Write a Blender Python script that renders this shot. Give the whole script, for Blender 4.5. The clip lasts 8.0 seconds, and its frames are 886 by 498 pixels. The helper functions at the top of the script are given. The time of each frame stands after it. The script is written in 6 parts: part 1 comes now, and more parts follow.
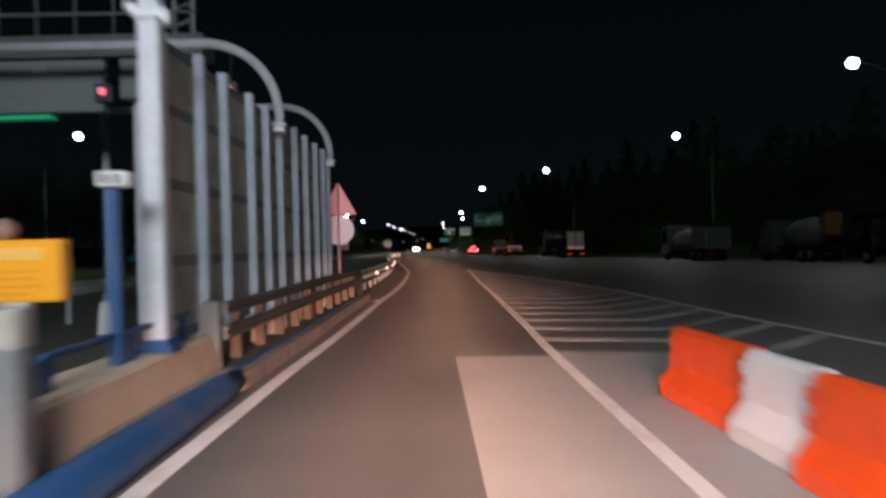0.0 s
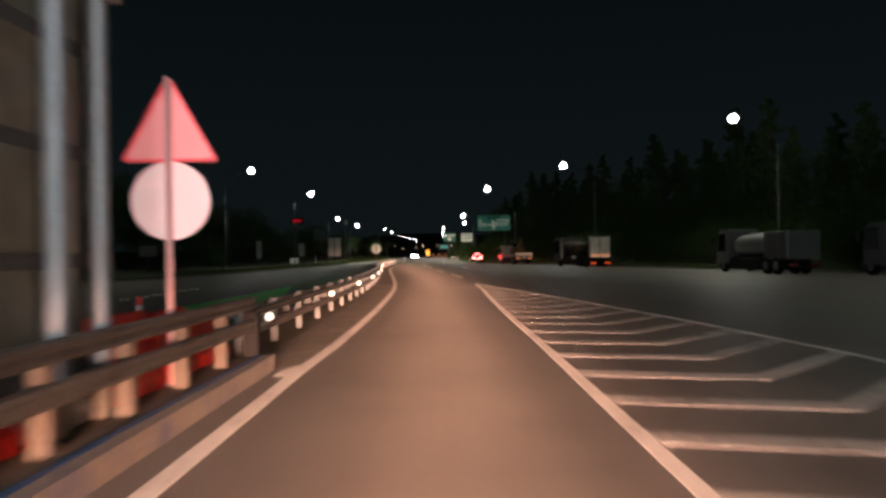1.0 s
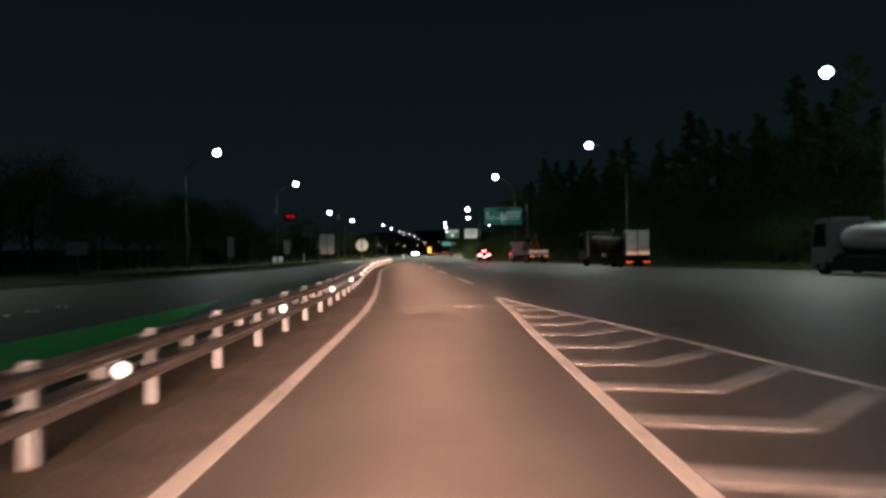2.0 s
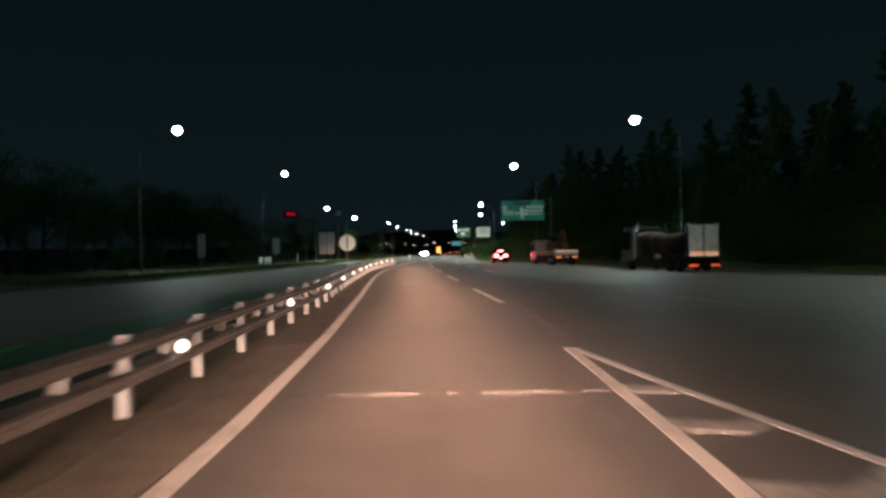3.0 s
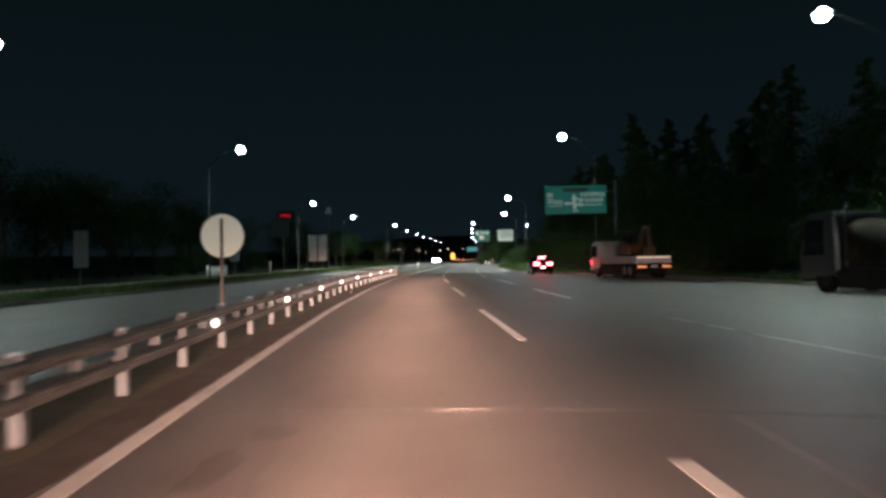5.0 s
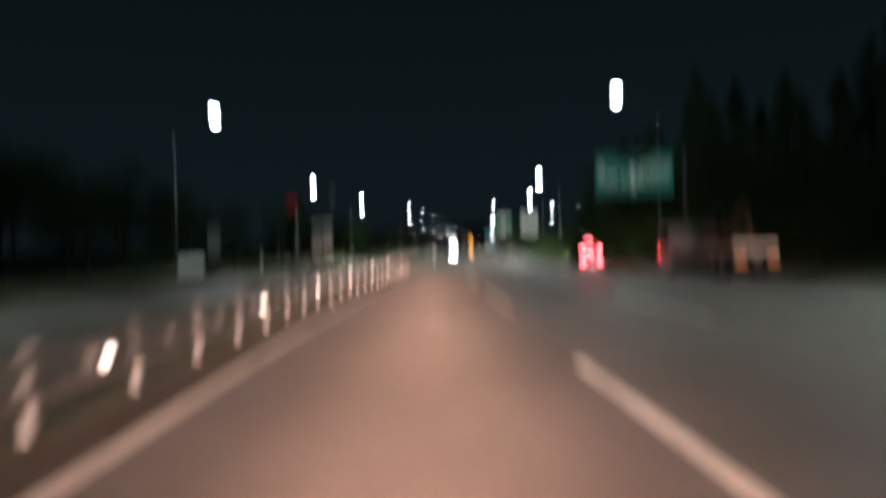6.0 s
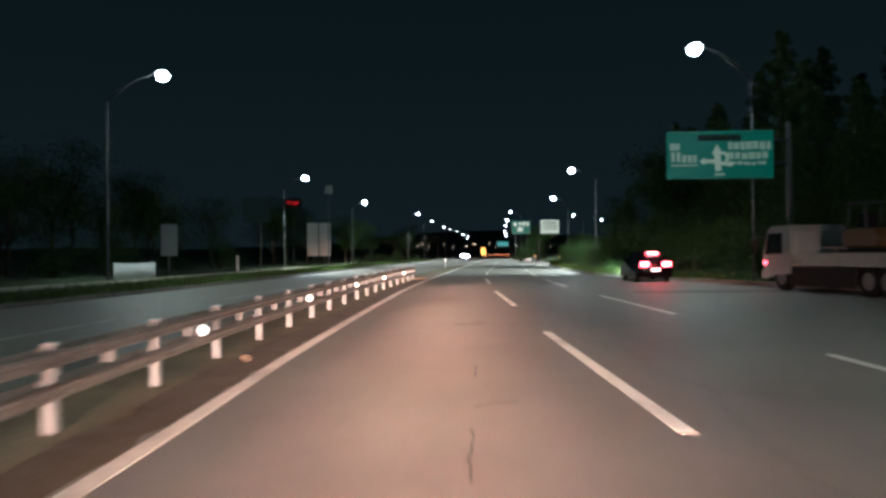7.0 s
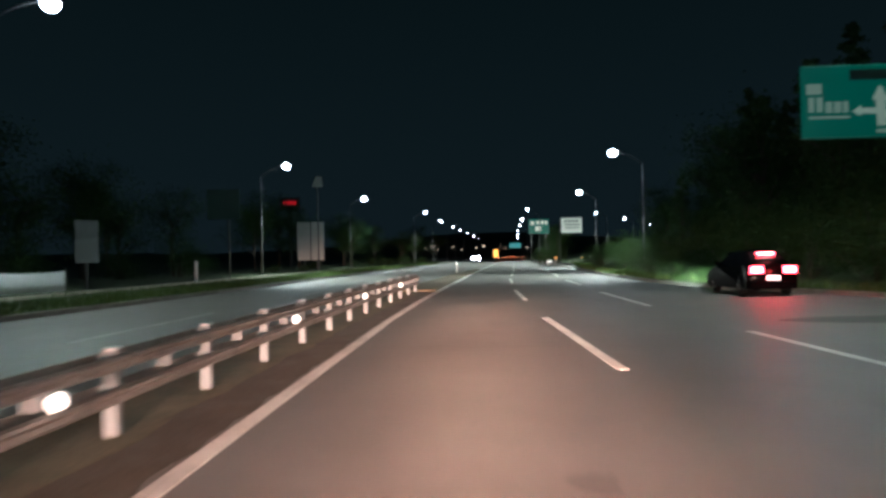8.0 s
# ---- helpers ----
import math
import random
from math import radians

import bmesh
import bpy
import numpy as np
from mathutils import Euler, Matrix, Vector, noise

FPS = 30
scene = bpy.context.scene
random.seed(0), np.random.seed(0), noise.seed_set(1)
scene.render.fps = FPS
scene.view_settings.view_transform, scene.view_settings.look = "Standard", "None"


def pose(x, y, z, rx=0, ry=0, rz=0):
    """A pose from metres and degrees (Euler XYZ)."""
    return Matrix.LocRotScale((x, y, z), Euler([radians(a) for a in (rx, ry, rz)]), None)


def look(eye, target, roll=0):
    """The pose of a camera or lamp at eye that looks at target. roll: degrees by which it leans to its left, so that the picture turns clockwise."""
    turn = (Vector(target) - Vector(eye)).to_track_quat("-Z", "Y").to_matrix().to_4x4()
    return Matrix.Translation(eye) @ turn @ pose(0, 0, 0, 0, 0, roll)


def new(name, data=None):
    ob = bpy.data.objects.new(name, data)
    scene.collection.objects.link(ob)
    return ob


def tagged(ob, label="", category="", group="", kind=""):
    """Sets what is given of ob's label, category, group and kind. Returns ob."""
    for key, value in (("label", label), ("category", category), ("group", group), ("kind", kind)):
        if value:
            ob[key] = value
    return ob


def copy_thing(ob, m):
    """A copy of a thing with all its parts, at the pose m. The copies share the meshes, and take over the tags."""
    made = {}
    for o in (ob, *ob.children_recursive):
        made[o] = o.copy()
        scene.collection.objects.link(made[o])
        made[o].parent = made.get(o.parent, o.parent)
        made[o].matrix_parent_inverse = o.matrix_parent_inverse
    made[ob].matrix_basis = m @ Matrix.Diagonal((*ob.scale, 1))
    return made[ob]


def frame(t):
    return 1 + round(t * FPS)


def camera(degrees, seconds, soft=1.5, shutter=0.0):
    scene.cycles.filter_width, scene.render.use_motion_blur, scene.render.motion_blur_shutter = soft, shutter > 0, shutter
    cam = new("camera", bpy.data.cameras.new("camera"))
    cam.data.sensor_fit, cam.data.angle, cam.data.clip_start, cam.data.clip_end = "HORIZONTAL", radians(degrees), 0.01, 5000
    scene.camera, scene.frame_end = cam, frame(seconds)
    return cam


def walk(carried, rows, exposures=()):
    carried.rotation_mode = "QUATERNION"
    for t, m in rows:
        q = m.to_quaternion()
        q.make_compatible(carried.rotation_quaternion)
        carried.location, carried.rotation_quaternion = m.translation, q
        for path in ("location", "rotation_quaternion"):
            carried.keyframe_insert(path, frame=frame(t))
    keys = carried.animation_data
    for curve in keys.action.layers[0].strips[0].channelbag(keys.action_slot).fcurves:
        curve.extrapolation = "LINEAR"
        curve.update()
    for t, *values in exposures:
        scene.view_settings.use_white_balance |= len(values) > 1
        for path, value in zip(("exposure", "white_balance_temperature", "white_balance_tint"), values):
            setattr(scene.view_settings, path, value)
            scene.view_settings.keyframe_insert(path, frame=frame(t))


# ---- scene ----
cam = camera(61.05, 8.0, 3.0, 0.5)
PATH = [
    (0, (3.187, 9.754, 1.500), (3.221, 11.754, 1.493), -1.50),
    (0.5, (3.286, 15.932, 1.440), (3.324, 17.931, 1.451), -1.23),
    (1, (3.392, 21.966, 1.426), (3.427, 23.966, 1.438), -0.96),
    (1.5, (3.507, 27.976, 1.432), (3.538, 29.976, 1.442), -1.06),
    (2.8, (3.673, 43.286, 1.428), (3.692, 45.286, 1.427), -1.04),
    (3, (3.682, 45.605, 1.427), (3.685, 47.605, 1.432), -1.04),
    (3.5, (3.682, 51.364, 1.421), (3.674, 53.364, 1.426), -0.94),
    (3.9, (3.658, 55.972, 1.446), (3.644, 57.972, 1.459), -0.92),
    (3.9667, (3.650, 56.735, 1.451), (3.635, 58.735, 1.413), -0.92),
    (4, (3.646, 57.116, 1.453), (3.630, 59.116, 1.467), -0.92),
    (4.0333, (3.641, 57.494, 1.451), (3.625, 59.493, 1.518), -0.92),
    (4.1, (3.630, 58.250, 1.447), (3.613, 60.250, 1.463), -0.91),
    (4.5, (3.534, 62.742, 1.424), (3.512, 64.741, 1.448), -0.90),
    (4.7, (3.457, 64.974, 1.425), (3.433, 66.973, 1.450), -0.96),
    (5.8, (2.833, 77.124, 1.428), (2.776, 79.123, 1.441), -1.30),
    (5.9, (2.767, 78.222, 1.429), (2.706, 80.221, 1.439), -1.33),
    (5.9667, (2.723, 78.954, 1.429), (2.649, 80.951, 1.338), -1.36),
    (6, (2.701, 79.320, 1.429), (2.627, 81.319, 1.429), -1.36),
    (6.0333, (2.680, 79.687, 1.429), (2.606, 81.683, 1.519), -1.36),
    (6.1, (2.638, 80.421, 1.428), (2.561, 82.419, 1.426), -1.24),
    (6.5, (2.375, 84.806, 1.426), (2.287, 86.804, 1.431), -0.72),
    (7, (2.024, 90.233, 1.423), (1.924, 92.231, 1.434), -0.63),
    (7.5, (1.676, 95.638, 1.427), (1.563, 97.635, 1.443), -0.75),
    (8, (1.326, 101.067, 1.436), (1.202, 103.063, 1.454), -1.13),
]
walk(cam, [(t, look(eye, target, roll)) for t, eye, target, roll in PATH],
     [(0.0, -1.3, 6250, 10), (0.5, -0.6, 6800, 10), (1.0, -0.17, 7100, 10), (1.4, -0.03, 6600, 8), (3.0, 0.06, 5950, -2), (3.5, 0.05, 5850, -2), (4.5, 0.12, 5650, 0), (6.0, 0.22, 5950, 5), (7.0, 0.45, 5600, 0), (7.5, 0.42, 5500, -2), (8.0, 0.25, 5500, -1)])


# ---------------------------------------------------------------- world and large lights
def interp(table, y):
    if y <= table[0][0]:
        return table[0][1]
    for (a, va), (b, vb) in zip(table, table[1:]):
        if y <= b:
            k = (y - a) / (b - a)
            return va + (vb - va) * k
    return table[-1][1]


world = bpy.data.worlds.new("night_sky")
scene.world = world
world.use_nodes = True
wn = world.node_tree.nodes
wl = world.node_tree.links
bgn = wn["Background"]
wtc = wn.new("ShaderNodeTexCoord")
wsep = wn.new("ShaderNodeSeparateXYZ")
wramp = wn.new("ShaderNodeValToRGB")
wl.new(wtc.outputs["Generated"], wsep.inputs[0])
wl.new(wsep.outputs["Z"], wramp.inputs[0])
wramp.color_ramp.elements[0].position = 0.0
wramp.color_ramp.elements[0].color = (0.0052, 0.0084, 0.0104, 1)
wramp.color_ramp.elements[1].position = 0.45
wramp.color_ramp.elements[1].color = (0.0019, 0.0041, 0.0046, 1)
wmid = wramp.color_ramp.elements.new(0.14)
wmid.color = (0.0042, 0.0074, 0.0088, 1)
wl.new(wramp.outputs[0], bgn.inputs["Color"])
bgn.inputs["Strength"].default_value = 1.0

LAMP_WATT = 6600.0
LAMP_TINT = (0.98, 1.0, 0.88)
BEAM_WATT = 7800.0
BEAM_TINT = (1.0, 0.505, 0.36)


def spot(name, at, target, watt, tint, angle, blend, radius):
    data = bpy.data.lights.new(name, "SPOT")
    data.energy, data.color = watt, tint
    data.spot_size, data.spot_blend, data.shadow_soft_size = radians(angle), blend, radius
    ob = new(name, data)
    ob.matrix_world = look(at, target)
    return ob


# fixed spots added at stations down the lane, standing in for moving low beams
LANE = [(0, 3.1), (10, 3.2), (28, 3.5), (46, 3.65), (57, 3.62), (65, 3.42), (79, 2.65), (90, 2.0), (101, 1.3), (140, 0.9)]
for k in range(77):
    by = 1.0 + 1.5 * k
    bx = interp(LANE, by)
    ax = interp(LANE, by + 8.5)
    lamp = spot("fixed_low_beam", (bx, by, 0.90), (ax, by + 8.5, 0.0), BEAM_WATT * interp([(7.0, 1.45), (13.0, 1.0), (100.0, 1.0), (106.0, 0.7)], by), BEAM_TINT, 17.0, 1.0, 0.22)
    lamp.scale = (2.2, 1.0, 1.0)

# white lamps under the toll roof, behind the start of the road
toll = bpy.data.lights.new("toll_roof_light", "AREA")
toll.shape, toll.size, toll.size_y, toll.energy, toll.color = "RECTANGLE", 5.0, 2.5, 5300, (0.92, 0.96, 1.0)
o = new("toll_roof_light", toll)
o.matrix_world = look((2.0, 3.6, 6.4), (3.4, 10.5, 0.0))

# ---------------------------------------------------------------- materials
def mat(name):
    m = bpy.data.materials.new(name)
    m.use_nodes = True
    return m, m.node_tree.nodes, m.node_tree.links, m.node_tree.nodes["Principled BSDF"]


def plain(name, col, rough=0.5, metal=0.0, var=0.15, scale=6.0, bump=0.0, coat=0.0, dirt=None, dirt_amount=0.0):
    """A surface with grain and larger stains."""
    m, n, l, b = mat(name)
    tc = n.new("ShaderNodeTexCoord")
    big = n.new("ShaderNodeTexNoise")
    big.inputs["Scale"].default_value = scale * 0.25
    big.inputs["Detail"].default_value = 5
    fine = n.new("ShaderNodeTexNoise")
    fine.inputs["Scale"].default_value = scale * 6
    fine.inputs["Detail"].default_value = 3
    l.new(tc.outputs["Object"], big.inputs["Vector"])
    l.new(tc.outputs["Object"], fine.inputs["Vector"])
    add = n.new("ShaderNodeMath")
    add.operation = "ADD"
    l.new(big.outputs["Fac"], add.inputs[0])
    l.new(fine.outputs["Fac"], add.inputs[1])
    mr = n.new("ShaderNodeMapRange")
    mr.inputs["From Min"].default_value, mr.inputs["From Max"].default_value = 0.6, 1.4
    mr.inputs["To Min"].default_value, mr.inputs["To Max"].default_value = 1 - var, 1 + var
    l.new(add.outputs[0], mr.inputs["Value"])
    mul = n.new("ShaderNodeMix")
    mul.data_type, mul.blend_type = "RGBA", "MULTIPLY"
    mul.inputs["Factor"].default_value = 1.0
    mul.inputs["A"].default_value = (*col, 1)
    l.new(mr.outputs[0], mul.inputs["B"])
    out = mul.outputs["Result"]
    if dirt:
        dn = n.new("ShaderNodeTexNoise")
        dn.inputs["Scale"].default_value = scale * 0.6
        dn.inputs["Detail"].default_value = 8
        dn.inputs["Roughness"].default_value = 0.7
        l.new(tc.outputs["Object"], dn.inputs["Vector"])
        dr = n.new("ShaderNodeMapRange")
        dr.inputs["From Min"].default_value, dr.inputs["From Max"].default_value = 0.48, 0.68
        dr.inputs["To Min"].default_value, dr.inputs["To Max"].default_value = 0.0, dirt_amount
        l.new(dn.outputs["Fac"], dr.inputs["Value"])
        mx = n.new("ShaderNodeMix")
        mx.data_type = "RGBA"
        l.new(dr.outputs[0], mx.inputs["Factor"])
        l.new(out, mx.inputs["A"])
        mx.inputs["B"].default_value = (*dirt, 1)
        out = mx.outputs["Result"]
    l.new(out, b.inputs["Base Color"])
    b.inputs["Roughness"].default_value = rough
    b.inputs["Metallic"].default_value = metal
    b.inputs["Coat Weight"].default_value = coat
    if bump:
        bp = n.new("ShaderNodeBump")
        bp.inputs["Strength"].default_value = bump
        bp.inputs["Distance"].default_value = 0.01
        l.new(fine.outputs["Fac"], bp.inputs["Height"])
        l.new(bp.outputs[0], b.inputs["Normal"])
    return m


def glow(name, col, strength):
    m, n, l, b = mat(name)
    b.inputs["Base Color"].default_value = (*col, 1)
    b.inputs["Emission Color"].default_value = (*col, 1)
    b.inputs["Emission Strength"].default_value = strength
    b.inputs["Roughness"].default_value = 0.3
    return m


def asphalt(name, light, dark, stretch=0.12, crack=0.12):
    """Worn asphalt: aggregate grain, blotches and long wheel streaks."""
    m, n, l, b = mat(name)
    tc = n.new("ShaderNodeTexCoord")
    mp = n.new("ShaderNodeMapping")
    mp.inputs["Scale"].default_value = (1.0, stretch, 1.0)
    l.new(tc.outputs["Object"], mp.inputs["Vector"])
    streak = n.new("ShaderNodeTexNoise")
    streak.inputs["Scale"].default_value = 0.9
    streak.inputs["Detail"].default_value = 6
    l.new(mp.outputs[0], streak.inputs["Vector"])
    blot = n.new("ShaderNodeTexNoise")
    blot.inputs["Scale"].default_value = 0.35
    blot.inputs["Detail"].default_value = 7
    blot.inputs["Roughness"].default_value = 0.65
    l.new(tc.outputs["Object"], blot.inputs["Vector"])
    grain = n.new("ShaderNodeTexNoise")
    grain.inputs["Scale"].default_value = 55
    grain.inputs["Detail"].default_value = 2
    l.new(tc.outputs["Object"], grain.inputs["Vector"])
    a = n.new("ShaderNodeMath")
    a.operation = "MULTIPLY_ADD"
    l.new(streak.outputs["Fac"], a.inputs[0])
    a.inputs[1].default_value = 0.6
    l.new(blot.outputs["Fac"], a.inputs[2])
    c = n.new("ShaderNodeMath")
    c.operation = "MULTIPLY_ADD"
    l.new(grain.outputs["Fac"], c.inputs[0])
    c.inputs[1].default_value = 0.5
    l.new(a.outputs[0], c.inputs[2])
    mr = n.new("ShaderNodeMapRange")
    mr.inputs["From Min"].default_value, mr.inputs["From Max"].default_value = 0.75, 1.35
    l.new(c.outputs[0], mr.inputs["Value"])
    mx = n.new("ShaderNodeMix")
    mx.data_type = "RGBA"
    l.new(mr.outputs[0], mx.inputs["Factor"])
    mx.inputs["A"].default_value = (*dark, 1)
    mx.inputs["B"].default_value = (*light, 1)
    # fine dark cracks
    vo = n.new("ShaderNodeTexVoronoi")
    vo.feature = "DISTANCE_TO_EDGE"
    vo.inputs["Scale"].default_value = 0.075
    wob = n.new("ShaderNodeVectorMath")
    wob.operation = "MULTIPLY_ADD"
    l.new(blot.outputs["Color"], wob.inputs[0])
    wob.inputs[1].default_value = (2.2, 2.2, 0)
    l.new(tc.outputs["Object"], wob.inputs[2])
    l.new(wob.outputs[0], vo.inputs["Vector"])
    cr = n.new("ShaderNodeMapRange")
    cr.inputs["From Min"].default_value, cr.inputs["From Max"].default_value = 0.002, 0.006
    cr.inputs["To Min"].default_value, cr.inputs["To Max"].default_value = crack, 0.0
    l.new(vo.outputs["Distance"], cr.inputs["Value"])
    m2 = n.new("ShaderNodeMix")
    m2.data_type = "RGBA"
    l.new(cr.outputs[0], m2.inputs["Factor"])
    l.new(mx.outputs["Result"], m2.inputs["A"])
    m2.inputs["B"].default_value = (0.018, 0.017, 0.016, 1)
    l.new(m2.outputs["Result"], b.inputs["Base Color"])
    # polished by wheels: the streaks set the gloss
    gl = n.new("ShaderNodeMapRange")
    gl.inputs["From Min"].default_value, gl.inputs["From Max"].default_value = 0.7, 1.4
    gl.inputs["To Min"].default_value, gl.inputs["To Max"].default_value = 0.50, 0.62
    l.new(a.outputs[0], gl.inputs["Value"])
    l.new(gl.outputs[0], b.inputs["Roughness"])
    bp = n.new("ShaderNodeBump")
    bp.inputs["Strength"].default_value = 0.35
    bp.inputs["Distance"].default_value = 0.006
    l.new(grain.outputs["Fac"], bp.inputs["Height"])
    l.new(bp.outputs[0], b.inputs["Normal"])
    return m


def worn_paint(name, col, under, wear=0.5):
    """Road paint rubbed through to the asphalt in patches."""
    m, n, l, b = mat(name)
    tc = n.new("ShaderNodeTexCoord")
    no = n.new("ShaderNodeTexNoise")
    no.inputs["Scale"].default_value = 9
    no.inputs["Detail"].default_value = 8
    no.inputs["Roughness"].default_value = 0.75
    l.new(tc.outputs["Object"], no.inputs["Vector"])
    bl = n.new("ShaderNodeTexNoise")
    bl.inputs["Scale"].default_value = 0.8
    bl.inputs["Detail"].default_value = 4
    l.new(tc.outputs["Object"], bl.inputs["Vector"])
    s = n.new("ShaderNodeMath")
    s.operation = "MULTIPLY_ADD"
    l.new(bl.outputs["Fac"], s.inputs[0])
    s.inputs[1].default_value = 0.8
    l.new(no.outputs["Fac"], s.inputs[2])
    mr = n.new("ShaderNodeMapRange")
    mr.inputs["From Min"].default_value, mr.inputs["From Max"].default_value = 0.62 + 0.4 * wear, 0.5 + 0.4 * wear
    l.new(s.outputs[0], mr.inputs["Value"])
    inv = n.new("ShaderNodeMapRange")
    inv.inputs["From Min"].default_value, inv.inputs["From Max"].default_value = 0.86, 1.12
    inv.inputs["To Min"].default_value, inv.inputs["To Max"].default_value = 0.0, wear
    l.new(s.outputs[0], inv.inputs["Value"])
    mx = n.new("ShaderNodeMix")
    mx.data_type = "RGBA"
    l.new(inv.outputs[0], mx.inputs["Factor"])
    mx.inputs["A"].default_value = (*col, 1)
    mx.inputs["B"].default_value = (*under, 1)
    l.new(mx.outputs["Result"], b.inputs["Base Color"])
    b.inputs["Roughness"].default_value = 0.6
    return m


def leafy(name, a, bcol):
    m, n, l, b = mat(name)
    g = n.new("ShaderNodeNewGeometry")
    r = n.new("ShaderNodeValToRGB")
    r.color_ramp.elements[0].color = (*a, 1)
    r.color_ramp.elements[1].color = (*bcol, 1)
    l.new(g.outputs["Random Per Island"], r.inputs[0])
    l.new(r.outputs[0], b.inputs["Base Color"])
    b.inputs["Roughness"].default_value = 0.9
    b.inputs["Specular IOR Level"].default_value = 0.2
    return m


M_ASPHALT = asphalt("asphalt_worn", (0.182, 0.168, 0.152), (0.080, 0.075, 0.069))
M_PATCH = asphalt("concrete_slab", (0.44, 0.42, 0.39), (0.30, 0.285, 0.265), 0.6, 0.2)
# vivid copy of the green coat, for its lit stretch
M_GREENLANE = asphalt("green_lane_coat", (0.060, 0.72, 0.11), (0.035, 0.50, 0.07), 0.2, 0.2)
M_SEAM = asphalt("road_seam_tar", (0.035, 0.033, 0.03), (0.015, 0.014, 0.013), 0.3, 0.0)
M_PAINT = worn_paint("road_paint_white", (0.72, 0.70, 0.66), (0.09, 0.085, 0.08), 0.45)
M_FAINT = worn_paint("road_paint_faded", (0.34, 0.33, 0.31), (0.08, 0.075, 0.07), 0.85)
M_CHALK = worn_paint("joint_filler_pale", (0.50, 0.47, 0.43), (0.09, 0.085, 0.08), 0.95)
M_GRASS = plain("verge_grass", (0.034, 0.058, 0.018), 0.9, 0, 0.5, 3.0, 0.6, 0, (0.09, 0.07, 0.045), 0.5)
M_SOIL = plain("dark_soil", (0.03, 0.034, 0.02), 0.95, 0, 0.4, 1.0, 0.5)
M_CONC = plain("kerb_concrete", (0.36, 0.33, 0.28), 0.85, 0, 0.22, 3.0, 0.3, 0, (0.14, 0.12, 0.10), 0.6)
M_STAINED = plain("stained_concrete", (0.56, 0.45, 0.34), 0.85, 0, 0.14, 1.2, 0.05, 0, (0.24, 0.18, 0.13), 0.45)
M_SAND = plain("sandy_shoulder", (0.150, 0.128, 0.098), 0.9, 0, 0.40, 2.0, 0.3, 0, (0.095, 0.085, 0.064), 0.85)
M_MOSS = plain("mossy_median", (0.125, 0.100, 0.060), 0.95, 0, 0.5, 3.0, 0.4, 0, (0.070, 0.074, 0.038), 0.7)
# same green coat darkened: shade beside the rail is put into the colour
M_GREENSHADE = asphalt("green_coat_shaded", (0.045, 0.150, 0.062), (0.030, 0.085, 0.040), 0.3, 0.2)
M_KERBDIM = plain("grimy_kerb", (0.13, 0.125, 0.11), 0.9, 0, 0.3, 3.0, 0.3, 0, (0.05, 0.05, 0.04), 0.7)
M_DARKSTREAK = asphalt("dark_streak_asphalt", (0.026, 0.024, 0.022), (0.014, 0.013, 0.012), 0.3, 0.0)
M_ISLGROUND = plain("dirty_island_top", (0.105, 0.085, 0.066), 0.95, 0, 0.45, 3.0, 0.4, 0, (0.045, 0.038, 0.03), 0.85)
M_GRIT = plain("shoulder_grit", (0.076, 0.062, 0.044), 0.9, 0, 0.5, 3.0, 0.3, 0, (0.105, 0.095, 0.08), 0.85)
M_STEEL = plain("galvanised_steel", (0.52, 0.54, 0.56), 0.45, 0.55, 0.18, 5.0, 0.05, 0, (0.28, 0.26, 0.24), 0.4)
M_WHITE_STEEL = plain("white_painted_steel", (0.56, 0.59, 0.63), 0.45, 0.0, 0.12, 3.0, 0.05, 0, (0.35, 0.32, 0.29), 0.4)
M_POST = plain("pale_rail_post", (0.125, 0.145, 0.152), 0.5, 0.1, 0.15, 6.0, 0.05, 0, (0.10, 0.09, 0.08), 0.5)
M_RAIL = plain("dull_rail_steel", (0.185, 0.165, 0.145), 0.60, 0.15, 0.25, 4.0, 0.1, 0, (0.05, 0.036, 0.03), 0.6)
M_GANTRY = plain("dull_gantry_paint", (0.14, 0.155, 0.16), 0.6, 0.1, 0.2, 3.0, 0.05, 0, (0.10, 0.10, 0.095), 0.5)
M_ISLRAIL = plain("grey_island_rail", (0.115, 0.108, 0.098), 0.6, 0.1, 0.3, 4.0, 0.1, 0, (0.06, 0.05, 0.04), 0.7)
M_DARKSTEEL = plain("dark_steel", (0.06, 0.065, 0.07), 0.5, 0.3, 0.2, 5.0)
M_BLUE = plain("blue_paint", (0.012, 0.066, 0.19), 0.5, 0, 0.2, 4.0, 0.1, 0, (0.12, 0.12, 0.14), 0.5)
M_BLUEWORN = plain("blue_paint_scuffed", (0.19, 0.17, 0.15), 0.8, 0, 0.3, 3.0, 0.2, 0, (0.07, 0.085, 0.15), 0.85)
M_SCREENPOST = plain("screen_post_steel", (0.40, 0.47, 0.54), 0.5, 0.15, 0.16, 4.0, 0.05, 0, (0.24, 0.25, 0.25), 0.5)
M_STUB = plain("grimy_stub_post", (0.125, 0.100, 0.082), 0.85, 0, 0.4, 5.0, 0.2, 0, (0.035, 0.028, 0.022), 0.9)
M_STAIN = asphalt("oil_stained_asphalt", (0.120, 0.110, 0.100), (0.058, 0.053, 0.048), 0.4, 0.0)
M_SCRUB = worn_paint("scrubbed_line", (0.200, 0.182, 0.164), (0.14, 0.128, 0.118), 0.8)
M_YELLOW = plain("yellow_enamel", (0.85, 0.36, 0.008), 0.45, 0, 0.06, 3.0)
M_LITTER = plain("brown_paper", (0.06, 0.045, 0.03), 0.85, 0, 0.25, 8.0, 0.3)
